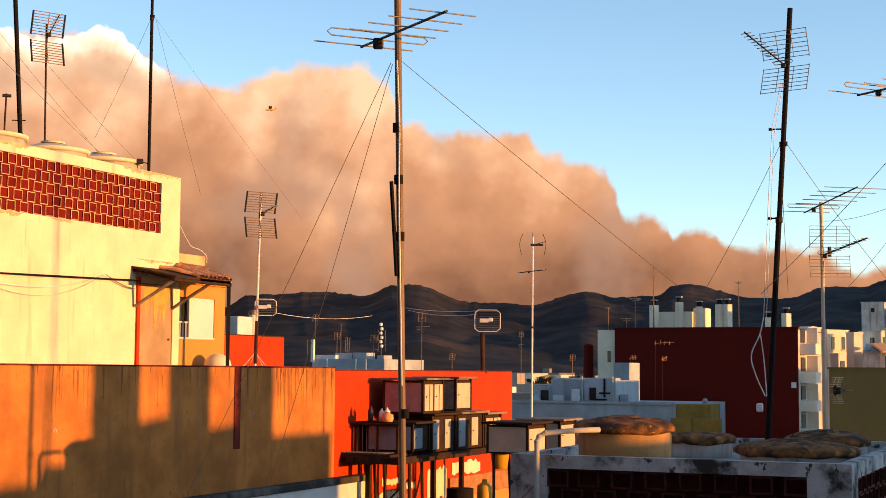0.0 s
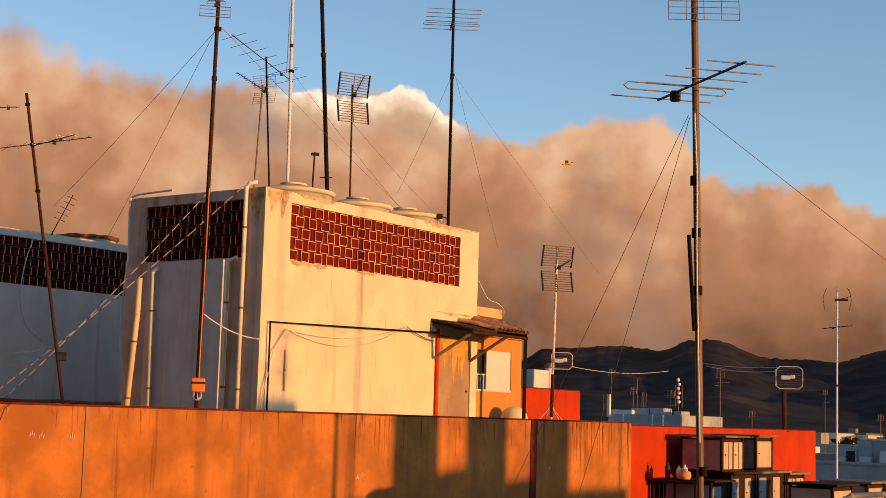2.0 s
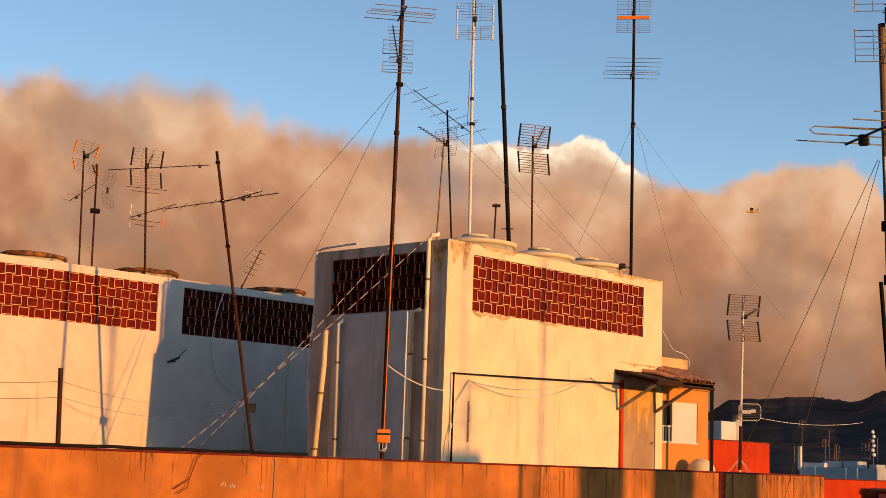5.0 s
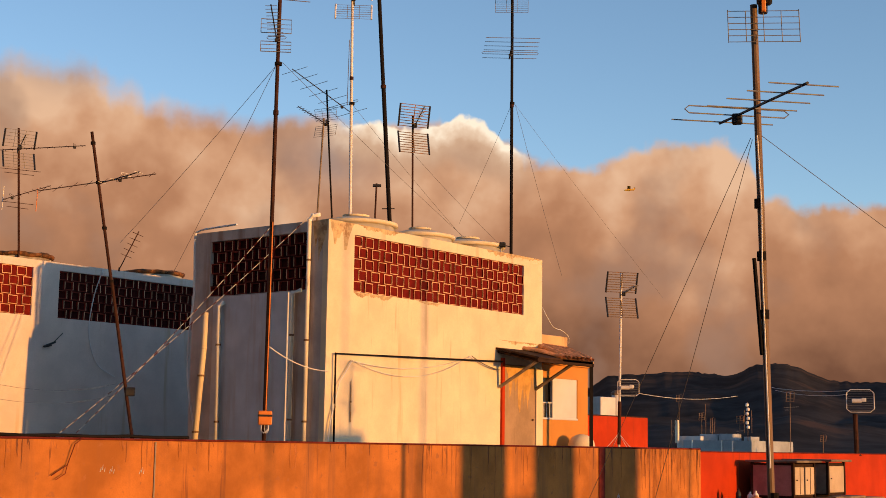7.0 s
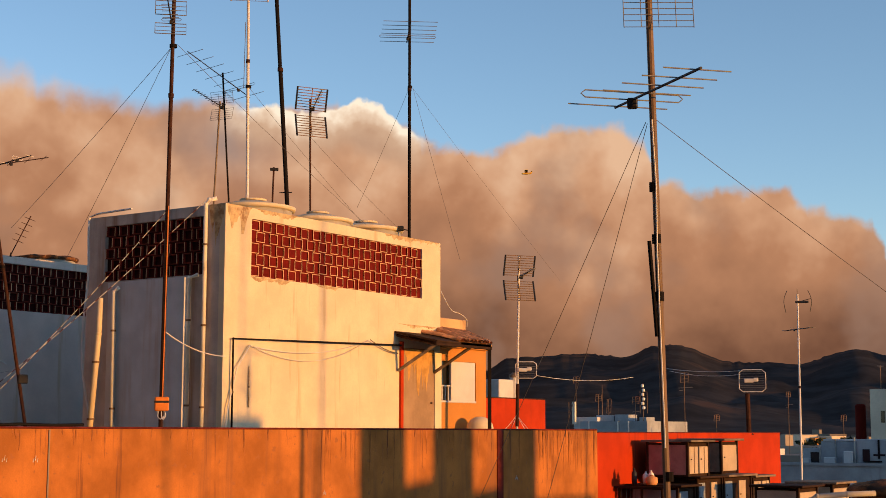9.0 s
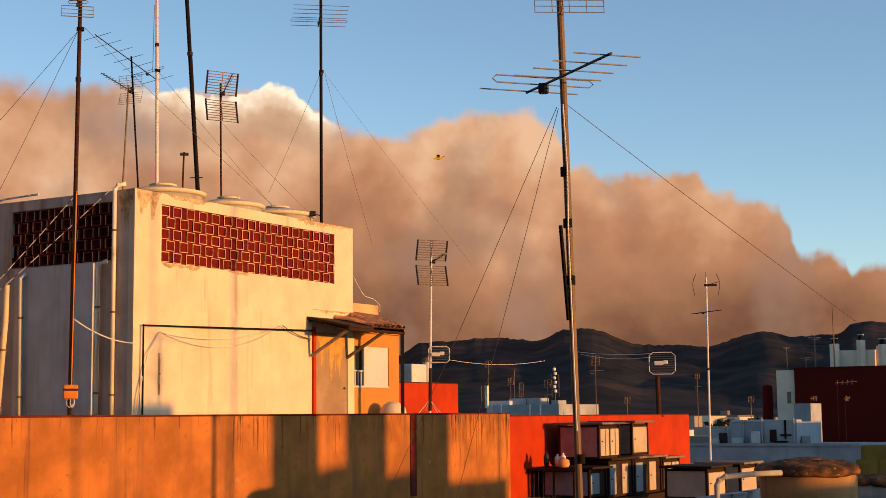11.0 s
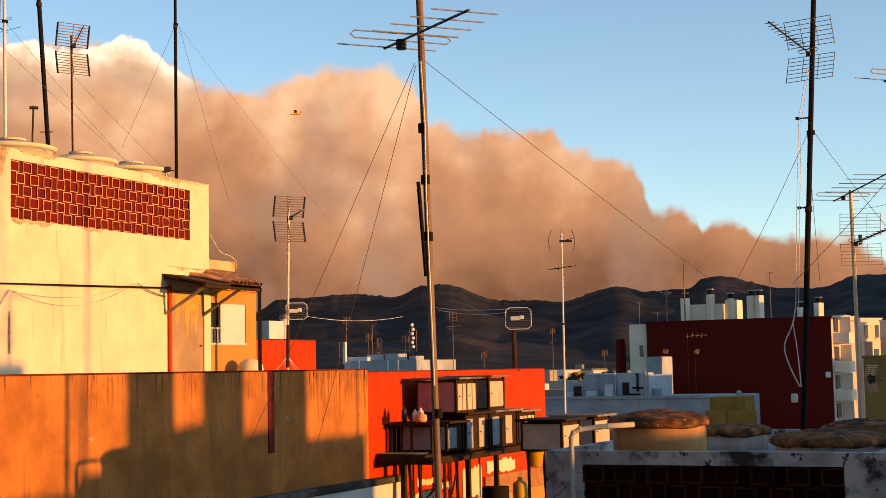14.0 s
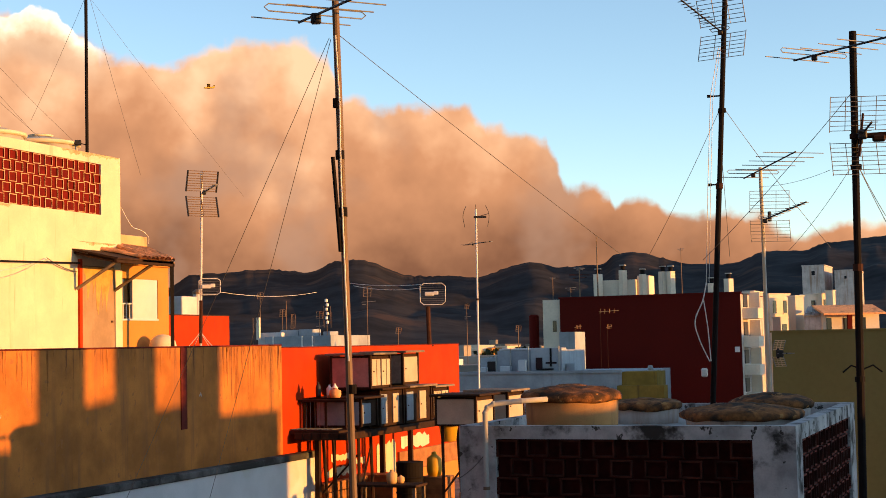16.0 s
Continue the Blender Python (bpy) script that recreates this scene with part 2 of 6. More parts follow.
setting("ground", bm, M["earth"], "dark town ground running out to the hills", "ground")


def bump(a, centre, half):
    return math.exp(-((a - centre) / half) ** 2)


RIDGE = ((60, 0.9), (40, 1.1), (34.0, 1.6), (32.5, 2.40), (31.5, 2.90), (28.6, 3.05), (27.1, 2.92), (25.9, 3.32), (25.2, 3.38), (22.8, 2.68), (21.6, 2.68), (20.6, 2.60), (18.3, 3.14), (17.2, 2.90),
         (15.6, 2.97), (15.0, 3.38), (14.5, 3.42), (12.0, 2.90), (10.7, 2.84), (9.2, 3.30), (7.9, 3.28), (6.9, 3.55), (5.0, 3.7), (0, 3.0), (-35, 2.7))


def ridge_height(b, rough=1.0):
    """Elevation in degrees of the skyline at a bearing left of the y axis."""
    e = RIDGE[-1][1]
    for (b1, e1), (b0, e0) in zip(RIDGE, RIDGE[1:]):
        if b0 <= b <= b1:
            k = (b - b0) / (b1 - b0)
            e = e0 + (e1 - e0) * k * k * (3 - 2 * k)
            break
    return e - 0.03 + rough * (0.05 * noise.noise((b * 3.1, 9, 0)) + 0.07 * abs(noise.noise((b * 8.0, 5, 0))) + 0.04 * noise.noise((b * 17.0, 2, 0)))


bm = B()
rows_ = []
bearings = [-30 + 0.12 * i for i in range(640)]
for k in range(25):
    s = k / 24
    ring = []
    for b in bearings:
        top = math.tan(radians(ridge_height(b, max(0, (s - 0.7) / 0.3)))) * 3800 + EYE
        x, y = polar(b, 1500 + 2300 * s)
        spur = noise.fractal((x * 0.0022, y * 0.0022, 1.0), 1.0, 2.0, 6)
        fall = s ** 1.5 * (1 + 0.9 * (1 - s) * spur) + 0.10 * s * (1 - s) * spur
        ring.append(bm.verts.new((x, y, top * max(0, fall) - EYE)))
    rows_.append(ring)
for a, c in zip(rows_, rows_[1:]):
    for i in range(len(a) - 1):
        bm.faces.new((a[i], a[i + 1], c[i + 1], c[i]))
for q in bm.faces:
    q.smooth = True
setting("hill_range", bm, M["hill"], "dark scrub-covered mountain range with rocky crests, shade and sunlit patches in its colour", "mountain")


SMOKE = ((80, 12.0), (66, 13.2), (58.5, 14.3), (57.2, 13.9), (54.8, 14.6), (52.1, 14.2), (51.0, 13.6), (49.1, 12.9), (46.8, 12.9), (45.6, 12.6), (43.3, 12.9), (41.0, 12.7), (37.9, 12.8), (35.8, 12.0), (35.0, 11.4),
         (32.1, 11.15), (30.8, 11.8), (29.6, 12.15), (27.4, 12.05), (26.3, 11.45), (25.6, 10.0), (23.0, 9.35), (20.8, 9.3), (19.8, 8.7), (18.6, 8.2), (17.6, 7.85), (17.25, 7.0), (16.95, 6.2), (16.6, 6.05), (15.95, 6.25), (15.3, 6.0),
         (14.9, 5.2), (14.4, 5.6), (13.7, 5.75), (12.7, 5.05), (11.2, 4.9), (9.9, 5.1), (7.9, 4.0), (6.4, 4.5), (0, 4.0), (-14, 3.0))


def smoke_top(b):
    """Elevation in degrees of the smoke's upper edge, with its billows."""
    for (b1, e1), (b0, e0) in zip(SMOKE, SMOKE[1:]):
        if b0 <= b <= b1:
            s = (b - b0) / (b1 - b0)
            e = e0 + (e1 - e0) * s * s * (3 - 2 * s)
            break
    puff = 0.30 * abs(noise.noise((b * 0.9, 1, 0))) + 0.22 * abs(noise.noise((b * 2.2, 4, 0))) + 0.12 * abs(noise.noise((b * 5.5, 7, 0)))
    return e + puff - 0.24


m = bpy.data.materials.new("smoke")
m.use_nodes = True
n, l = m.node_tree.nodes, m.node_tree.links
n.clear()
out = n.new("ShaderNodeOutputMaterial")
g = n.new("ShaderNodeNewGeometry")
at = n.new("ShaderNodeAttribute")
at.attribute_name = "depth"
below, sharp = n.new("ShaderNodeAttribute"), n.new("ShaderNodeAttribute")
below.attribute_name, sharp.attribute_name = "below", "sharp"


def smoke_noise(scale, detail, shift=(0, 0, 0)):
    t = n.new("ShaderNodeTexNoise")
    t.inputs["Scale"].default_value, t.inputs["Detail"].default_value = scale, detail
    mp = n.new("ShaderNodeMapping")
    mp.inputs["Location"].default_value = shift
    l.new(g.outputs["Position"], mp.inputs["Vector"])
    l.new(mp.outputs[0], t.inputs["Vector"])
    return t.outputs["Fac"]


def ramp(fac, stops):
    r = n.new("ShaderNodeValToRGB")
    for i, (p, c) in enumerate(stops):
        e = r.color_ramp.elements[i] if i < 2 else r.color_ramp.elements.new(p)
        e.position, e.color = p, (*c, 1)
    l.new(fac, r.inputs[0])
    return r.outputs[0]


def maths(op, a, c, d=0.0):
    q = n.new("ShaderNodeMath")
    q.operation = op
    for s, v in enumerate((a, c, d)):
        if isinstance(v, (int, float)):
            q.inputs[s].default_value = v
        else:
            l.new(v, q.inputs[s])
    return q.outputs[0]


big, mid, small, hue = smoke_noise(0.0017, 3), smoke_noise(0.0042, 5), smoke_noise(0.014, 8), smoke_noise(0.0026, 4)
depth = at.outputs["Fac"]
# billows glow paler on their sun side: sunlight painted into the colour
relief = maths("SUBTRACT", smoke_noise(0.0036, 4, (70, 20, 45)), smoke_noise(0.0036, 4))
# low smoke and smoke to the right are browner, billow crests are paler
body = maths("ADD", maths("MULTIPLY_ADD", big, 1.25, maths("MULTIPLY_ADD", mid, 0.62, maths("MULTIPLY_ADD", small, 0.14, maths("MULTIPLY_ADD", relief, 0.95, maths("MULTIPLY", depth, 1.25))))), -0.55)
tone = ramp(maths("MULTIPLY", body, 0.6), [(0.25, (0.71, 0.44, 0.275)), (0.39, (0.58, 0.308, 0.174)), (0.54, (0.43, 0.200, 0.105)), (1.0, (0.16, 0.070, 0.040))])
veil = n.new("ShaderNodeMix")
veil.data_type = "RGBA"
vr = n.new("ShaderNodeMapRange")
vr.interpolation_type = "SMOOTHSTEP"
vr.inputs[1].default_value, vr.inputs[2].default_value, vr.inputs[4].default_value = 0.50, 0.68, 0.6
l.new(hue, vr.inputs[0])
l.new(vr.outputs[0], veil.inputs[0])
l.new(tone, veil.inputs[6])
veil.inputs[7].default_value = (0.30, 0.180, 0.130, 1)
ash_at, ash_mix = n.new("ShaderNodeAttribute"), n.new("ShaderNodeMix")
ash_at.attribute_name = "ash"
ash_mix.data_type = "RGBA"
l.new(maths("MULTIPLY", ash_at.outputs["Fac"], maths("MULTIPLY", mid, 1.5)), ash_mix.inputs[0])
l.new(veil.outputs[2], ash_mix.inputs[6])
ash_mix.inputs[7].default_value = (0.265, 0.205, 0.195, 1)
# the smoke emits its own colour; the sun lamp does not light it
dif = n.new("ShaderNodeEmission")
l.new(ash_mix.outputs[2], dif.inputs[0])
tr = n.new("ShaderNodeBsdfTransparent")
edge = maths("MULTIPLY", maths("ADD", maths("MULTIPLY_ADD", mid, 1.5, maths("MULTIPLY_ADD", small, 0.9, below.outputs["Fac"])), -1.2), sharp.outputs["Fac"])
mr = n.new("ShaderNodeMapRange")
mr.interpolation_type = "SMOOTHSTEP"
mr.inputs[1].default_value, mr.inputs[2].default_value = -0.22, 0.34
l.new(edge, mr.inputs[0])
ms = n.new("ShaderNodeMixShader")
l.new(mr.outputs[0], ms.inputs[0])
l.new(tr.outputs[0], ms.inputs[1])
l.new(dif.outputs[0], ms.inputs[2])
l.new(ms.outputs[0], out.inputs[0])
M["smoke"] = m

def cloud_sheet(name, material, label, category, top_of, b0, b1, radius, low=0.0):
    """A softly billowed sheet of cloud far off, from an upper edge down."""
    bm = B()
    lay, lay_below, lay_sharp, lay_fade = (bm.verts.layers.float.new(k) for k in ("depth", "below", "sharp", "fade"))
    lay_ash = bm.verts.layers.float.new("ash")
    cols, steps = int((b1 - b0) / 0.2), 40
    rings = []
    for k in range(steps + 1):
        s = k / steps
        ring = []
        for i in range(cols + 1):
            b = b0 + (b1 - b0) * i / cols
            top = top_of(b) + 1.1
            e = low + (top - low) * (1 - s)
            x, y = polar(b, 1)
            p = Vector((x, y, math.tan(radians(e))))
            q = p * 9
            puff = noise.fractal(q, 1.0, 2.0, 6) * 40 + noise.fractal(q * 3.0, 1.0, 2.0, 5) * 12
            v = bm.verts.new(p * (radius - puff * min(1, s * 8)) + Vector((0, 0, -2)))
            # tone weight: raised low down and to the right, which darkens the glow
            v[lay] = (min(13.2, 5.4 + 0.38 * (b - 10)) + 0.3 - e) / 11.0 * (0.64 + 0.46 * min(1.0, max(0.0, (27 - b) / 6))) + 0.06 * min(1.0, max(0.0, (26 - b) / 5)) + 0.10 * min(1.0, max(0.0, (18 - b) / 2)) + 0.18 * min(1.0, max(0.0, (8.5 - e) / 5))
            v[lay_below] = top - 1.1 - e
            v[lay_ash] = bump(b, 42.4, 1.7) * bump(e, 11.2, 1.3) + 0.7 * bump(b, 53.5, 2.2) * bump(e, 14.2, 0.9)
            v[lay_sharp] = 0.40 + 0.55 * min(1.0, max(0.0, (47 - b) / 9))
            v[lay_fade] = min(1.0, max(0.0, (b - b0) / 1.2), max(0.0, (b1 - b) / 2.2))
            ring.append(v)
        rings.append(ring)
    for a, c in zip(rings, rings[1:]):
        for i in range(cols):
            f = bm.faces.new((a[i], c[i], c[i + 1], a[i + 1]))
            f.smooth = True
    return setting(name, bm, material, label, category)


cloud_sheet("smoke_bank", M["smoke"], "towering bank of wildfire smoke, glowing warm tan with sunlight painted in", "smoke", smoke_top, -12, 76, 4450)
# a bright crest of cumulus whose foot is lost in the smoke
M["cumulus"] = m = bpy.data.materials.new("glowing_cumulus")
m.use_nodes = True
n, l = m.node_tree.nodes, m.node_tree.links
n.clear()
out, g, below = n.new("ShaderNodeOutputMaterial"), n.new("ShaderNodeNewGeometry"), n.new("ShaderNodeAttribute")
fade = n.new("ShaderNodeAttribute")
below.attribute_name, fade.attribute_name = "below", "fade"
mid, small = smoke_noise(0.006, 4), smoke_noise(0.018, 6)
relief = maths("SUBTRACT", smoke_noise(0.008, 4, (30, 10, 25)), smoke_noise(0.008, 4))
lump = maths("ADD", maths("MULTIPLY_ADD", mid, 0.5, maths("MULTIPLY_ADD", small, 0.5, below.outputs["Fac"])), -0.5)
# the crest glows by itself; relief paints its sunlit side into the tone
glow = n.new("ShaderNodeEmission")
l.new(ramp(maths("MULTIPLY_ADD", relief, 1.0, maths("MULTIPLY", lump, 0.42)), [(0.05, (0.94, 0.79, 0.61)), (0.20, (0.76, 0.56, 0.40)), (0.42, (0.58, 0.37, 0.24)), (0.8, (0.46, 0.265, 0.165))]), glow.inputs[0])
rim_ = n.new("ShaderNodeMapRange")
foot = n.new("ShaderNodeMapRange")
for nd, (lo_, hi_, a_, b_) in ((rim_, (-0.06, 0.12, 0.0, 1.0)), (foot, (0.7, 2.3, 1.0, 0.0))):
    nd.interpolation_type = "SMOOTHSTEP"
    for k, v in enumerate((lo_, hi_, a_, b_)):
        nd.inputs[k + 1].default_value = v
l.new(lump, rim_.inputs[0])
l.new(maths("ADD", maths("MULTIPLY", mid, 1.6), maths("ADD", below.outputs["Fac"], -0.8)), foot.inputs[0])
ms, tr = n.new("ShaderNodeMixShader"), n.new("ShaderNodeBsdfTransparent")
l.new(maths("MULTIPLY", maths("MULTIPLY", rim_.outputs[0], fade.outputs["Fac"]), foot.outputs[0]), ms.inputs[0])
l.new(tr.outputs[0], ms.inputs[1])
l.new(glow.outputs[0], ms.inputs[2])
l.new(ms.outputs[0], out.inputs[0])


def cumulus_top(b):
    lobes = 0.22 * abs(noise.noise((b * 1.9, 2, 0))) + 0.16 * abs(noise.noise((b * 4.5, 6, 0)))
    base = 11.3 + 1.1 * min(1.0, max(0.0, (b - 34.6) / 2.0)) + 0.2 * min(1.0, max(0.0, (b - 39) / 3.0))
    return base + 0.55 * bump(b, 37.6, 0.9) + 0.25 * bump(b, 36.3, 0.5) + 0.2 * bump(b, 41.0, 0.6) + lobes - 0.05


cloud_sheet("cumulus_crown", M["cumulus"], "bright white cumulus crown rising out of the smoke", "cloud", cumulus_top, 34.4, 43.6, 4380, 9.0)


# ---- party wall and roofs ----
bm = B()
bx(bm, -14.25, -14.0, 2.0, 26.15, -2.15, 0.03)
wall = setting("wall_ochre", bm, M["ochre"], "long ochre rendered party wall with dark rain streaks", "wall")
bm = B()
bx(bm, -14.25, -14.0, 26.15, 36.0, -6.0, -0.02)
setting("wall_red", bm, M["red"], "bright red rendered end of the party wall", "wall")
bm = B()
bx(bm, -14.30, -13.985, 2.0, 26.15, 0.03, 0.058, 0.008)
bx(bm, -14.30, -13.985, 26.15, 36.02, -0.02, 0.003, 0.008)
setting("wall_coping", bm, M["drip_red"], "thin dark red coping along the party wall", "coping")
bm = B()
bx(bm, -14.25, -13.75, 2.0, 27.3, -2.28, -2.15, 0.02)
setting("wall_ledge", bm, M["mould"], "blackened cement ledge at the foot of the ochre wall", "ledge")
bm = B()
bx(bm, -14.25, -13.80, 2.0, 27.25, -18, -2.28)
setting("wall_white", bm, M["white"], "whitewashed party wall below the ledge", "wall")
bm = B()
bx(bm, -40, -14.25, 2.0, 36.0, -0.6, -0.35)
setting("roof_terrace", bm, M["roof"], "flat screeded roof behind the party wall", "roof")
bm = B()
bx(bm, -40, -14.26, 2.0, 36.0, -18, -0.62)
setting("house_body", bm, M["far_white"], "plain body of the neighbouring house", "building")


LATTICE = {}


def lattice_mesh(w, h, d, t, clay="clay", rim="rim", side="rim"):
    """A hollow square clay block, open to both faces (in the xz plane, depth along y)."""
    key = (w, h, d, t, clay, side)
    if key not in LATTICE:
        me = bpy.data.meshes.new("lattice_block")
        vs, fs = [], []
        for y in (0, d):
            for x0, z0 in ((0, 0), (t, t)):
                vs += [(x0, y, z0), (w - x0, y, z0), (w - x0, y, h - z0), (x0, y, h - z0)]
        for i in range(4):
            j = (i + 1) % 4
            fs += [(i, j, 4 + j, 4 + i), (8 + j, 8 + i, 12 + i, 12 + j), (j, i, 8 + i, 8 + j), (4 + i, 4 + j, 12 + j, 12 + i)]
        me.from_pydata(vs, [], fs)
        me.materials.append(M[clay])
        me.materials.append(M[rim])
        me.materials.append(M[side])
        for k, p in enumerate(me.polygons):
            p.material_index = (2 if k in (4, 12) else 1) if k % 4 == 0 else 0
        LATTICE[key] = me
    return LATTICE[key]


def lattice(parent, origin, turn, length, height, rows, cols, label, clay="clay", rim="rim"):
    """A screen of hollow clay blocks set chequerwise; runs along local x from origin."""
    screen = new("lattice_screen")
    screen.parent = parent
    screen.matrix_basis = pose(*origin, 0, 0, turn)
    screen["label"] = label
    pw, ph = length / cols, height / rows
    bm = B()
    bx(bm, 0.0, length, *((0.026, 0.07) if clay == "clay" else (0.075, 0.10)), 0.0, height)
    # backing is near-black red where the screen lies in shade
    part("backing", bm, M["deep_clay" if clay == "clay" else "shade_backing"], screen)
    # pale upright edges on the darker blocks stand in for sunlit rims
    side = "deep_shade_rim" if clay == "deep_shade_clay" else "rim"
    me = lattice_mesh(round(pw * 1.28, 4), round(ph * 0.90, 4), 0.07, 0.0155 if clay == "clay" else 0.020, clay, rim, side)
    for c in range(cols):
        for r in range(rows):
            if (c + r) % 2 == 0:
                o = new("lattice_block", me)
                o.parent = screen
                o.location = (min(max(c * pw - pw * 0.14, 0.0), length - pw * 1.28) + random.uniform(-0.004, 0.004), random.uniform(-0.008, 0.008), r * ph + ph * 0.05 + random.uniform(-0.004, 0.004))
                o.rotation_euler = (0, radians(random.uniform(-1.6, 1.6)), radians(random.uniform(-2.0, 2.0)))
    return screen


def shell(parent, x0, x1, y0, y1, z0, z1, front=None, side=None, t=0.15, front_mat="plaster", side_mat="plaster_old_shade"):
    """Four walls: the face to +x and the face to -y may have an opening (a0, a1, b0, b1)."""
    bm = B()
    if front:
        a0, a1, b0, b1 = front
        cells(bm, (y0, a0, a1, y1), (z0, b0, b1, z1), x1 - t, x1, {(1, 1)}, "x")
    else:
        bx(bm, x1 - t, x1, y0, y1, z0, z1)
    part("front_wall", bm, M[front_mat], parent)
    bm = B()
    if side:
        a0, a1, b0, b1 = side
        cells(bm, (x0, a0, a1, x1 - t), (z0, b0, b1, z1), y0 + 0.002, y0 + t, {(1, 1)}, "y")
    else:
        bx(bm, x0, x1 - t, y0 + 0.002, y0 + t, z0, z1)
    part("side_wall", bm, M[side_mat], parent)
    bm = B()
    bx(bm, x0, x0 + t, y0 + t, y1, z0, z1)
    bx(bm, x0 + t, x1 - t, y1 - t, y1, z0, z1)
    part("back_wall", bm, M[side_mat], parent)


# stair and tank house with the canopy
house = thing("tank_house", "cream plastered rooftop tank house with red clay lattice screens", "building", -20.5, 22.2, -0.35)
shell(house, -4.1, 0, 0, 7.9, 0, 5.05, front=(0.82, 7.1, 3.6, 4.82), side=(-3.55, -0.55, 3.6, 4.83))
lattice(house, (-0.02, 0.82, 3.6), 90, 6.28, 1.22, 5, 30, "red clay lattice of chequered hollow blocks")
lattice(house, (-3.55, 0.02, 3.6), 0, 3.0, 1.23, 5, 14, "shaded dark red clay lattice screen", "shaded_clay", "shaded_rim")
bm = B()
bx(bm, -3.95, -0.35, 0.35, 7.75, 4.85, 4.95)
part("slab", bm, M["cement"], house)

# house further back, partly in the tank house's shadow
far_house = thing("tank_house", "long cream rooftop tank house with two lattice screens", "building", -29.7, 10.0, -0.35)
bm = B()
cells(bm, (0, 4.0, 11.62, 12.40, 16.85, 18.5), (0, 3.39, 4.57, 4.76), -0.15, 0, {(1, 1), (3, 1)}, "x")
part("front_wall", bm, M["pale_plaster"], far_house)
bm = B()
bx(bm, -4, -0.15, 0, 0.15, 0, 4.7)
bx(bm, -4, -0.15, 18.35, 18.5, 0, 4.7)
bx(bm, -4, -3.85, 0.15, 18.35, 0, 4.7)
bx(bm, -3.85, -0.15, 0.15, 18.35, 4.6, 4.68)
part("back_wall", bm, M["plaster_old_shade"], far_house)
lattice(far_house, (-0.02, 4.0, 3.39), 90, 7.62, 1.18, 5, 36, "sunlit red clay lattice screen")
lattice(far_house, (-0.02, 12.40, 3.39), 90, 4.45, 1.18, 5, 21, "shaded dark red clay lattice screen", "shaded_clay", "shaded_rim")

# near tank house
N = 1.11   # its size and distance, set by the shadow that its tank throws on the ochre wall
near = thing("tank_house", "low grey mouldy tank house with clay lattice and lidded tanks", "building", -2.34 * N, 15.8 * N, -4.2 * N)
near.scale = (N, N, N)
shell(near, -3.82, 0, 0, 5.6, 0, 3.25, front=(0.45, 5.0, 1.9, 3.08), side=(-3.38, -0.46, 1.6, 3.10), front_mat="grey", side_mat="grey")
# both near screens take the darkest clay: shade put into their colour
lattice(near, (-0.02, 0.45, 1.9), 90, 4.55, 1.18, 6, 24, "dark red clay lattice screen, shade in its colour", "deep_shade_clay", "shaded_rim")
lattice(near, (-3.38, 0.02, 1.6), 0, 2.92, 1.5, 7, 15, "near-black clay lattice screen, shade in its colour", "deep_shade_clay", "deep_shade_rim")
bm = B()
bx(bm, -3.67, -0.35, 0.35, 5.45, 2.95, 3.05)
part("slab", bm, M["cement"], near)
bm = B()
bx(bm, -8.6, 2, 12.2, 23.5, -18, -4.2 * N)
setting("house_near", bm, M["grey"], "body of the house under the near roof", "building")

# far red party wall and olive wall
far_red = thing("apartment_building", "apartment block with a blank dark red party wall", "building", -46.6, 150, -18)
bm = B()
bx(bm, 0, 19.3, 0, 14, 0, 22.5)
part("wall", bm, M["dark_red"], far_red)
olive = thing("olive_building", "blank olive green rendered building", "building", -9.7, 60, -18)
bm = B()
bx(bm, 0, 25, 0, 18, 0, 18.16)
part("wall", bm, M["olive"], olive)

# roofs out of sight towards the sun, whose chimneys and poles shade the walls
POLES = ((18.27, 0.05, 4.5), (15.09, 0.035, 4.5), (26.67, 0.045, 7.2), (24.01, 0.03, 7.2))
caster = thing("roof_house", "rendered rooftop parapet with three square chimneys", "building", 10, 0, -18)
bm = B()
bx(bm, 0, 3, 5, 18.2, 0, 17.8)
bx(bm, 0, 3, 18.2, 19.3, 0, 18.05)
bx(bm, 0, 3, 19.3, 20.5, 0, 18.2)
bx(bm, 0, 3, 23.45, 26.95, 0, 18.24)
part("wall", bm, M["far_white"], caster)
for y0, y1, za, zb in ((20.5, 21.37, 18.60, 18.70), (21.37, 23.45, 18.34, 18.50)):
    bm = B()
    bx(bm, 0, 3, y0, y1, 0, zb)
    for v in bm.verts:
        if v.co.z > 1 and v.co.y < (y0 + y1) / 2:
            v.co.z = za
    part("lean_to", bm, M["far_white"], caster)
for y0, y1 in ((19.32, 20.54), (21.35, 22.58), (23.44, 24.70)):
    bm = B()
    bx(bm, 0.5, 1.5, y0, y1, 17.75, 20.2)
    part("chimney", bm, M["far_white"], caster)
for y0, r_, h_ in POLES:
    bm = B()
    rod(bm, (0.3, y0, 17.5), (0.3, y0, 17.5 + h_), r_, n=8)
    part("aerial_pole", bm, M["rust"], caster)

# unseen mass added to the east; it keeps sun off the red block's side
shade = thing("shade_house", "unseen plain house added to shade the red block", "building", 12, 145, -18)
bm = B()
bx(bm, 0, 16, 0, 17, 0, 20.6)
part("wall", bm, M["far_white"], shade)
bm = B()
bx(bm, -0.1, 16.1, -0.1, 17.1, 20.6, 20.8)
part("coping", bm, M["cement"], shade)

# unseen taller house added behind the viewpoint to cut skylight on shaded walls
back = thing("skylight_blocker", "unseen plain house added behind the viewpoint to cut skylight", "building", -90, -14, -18)
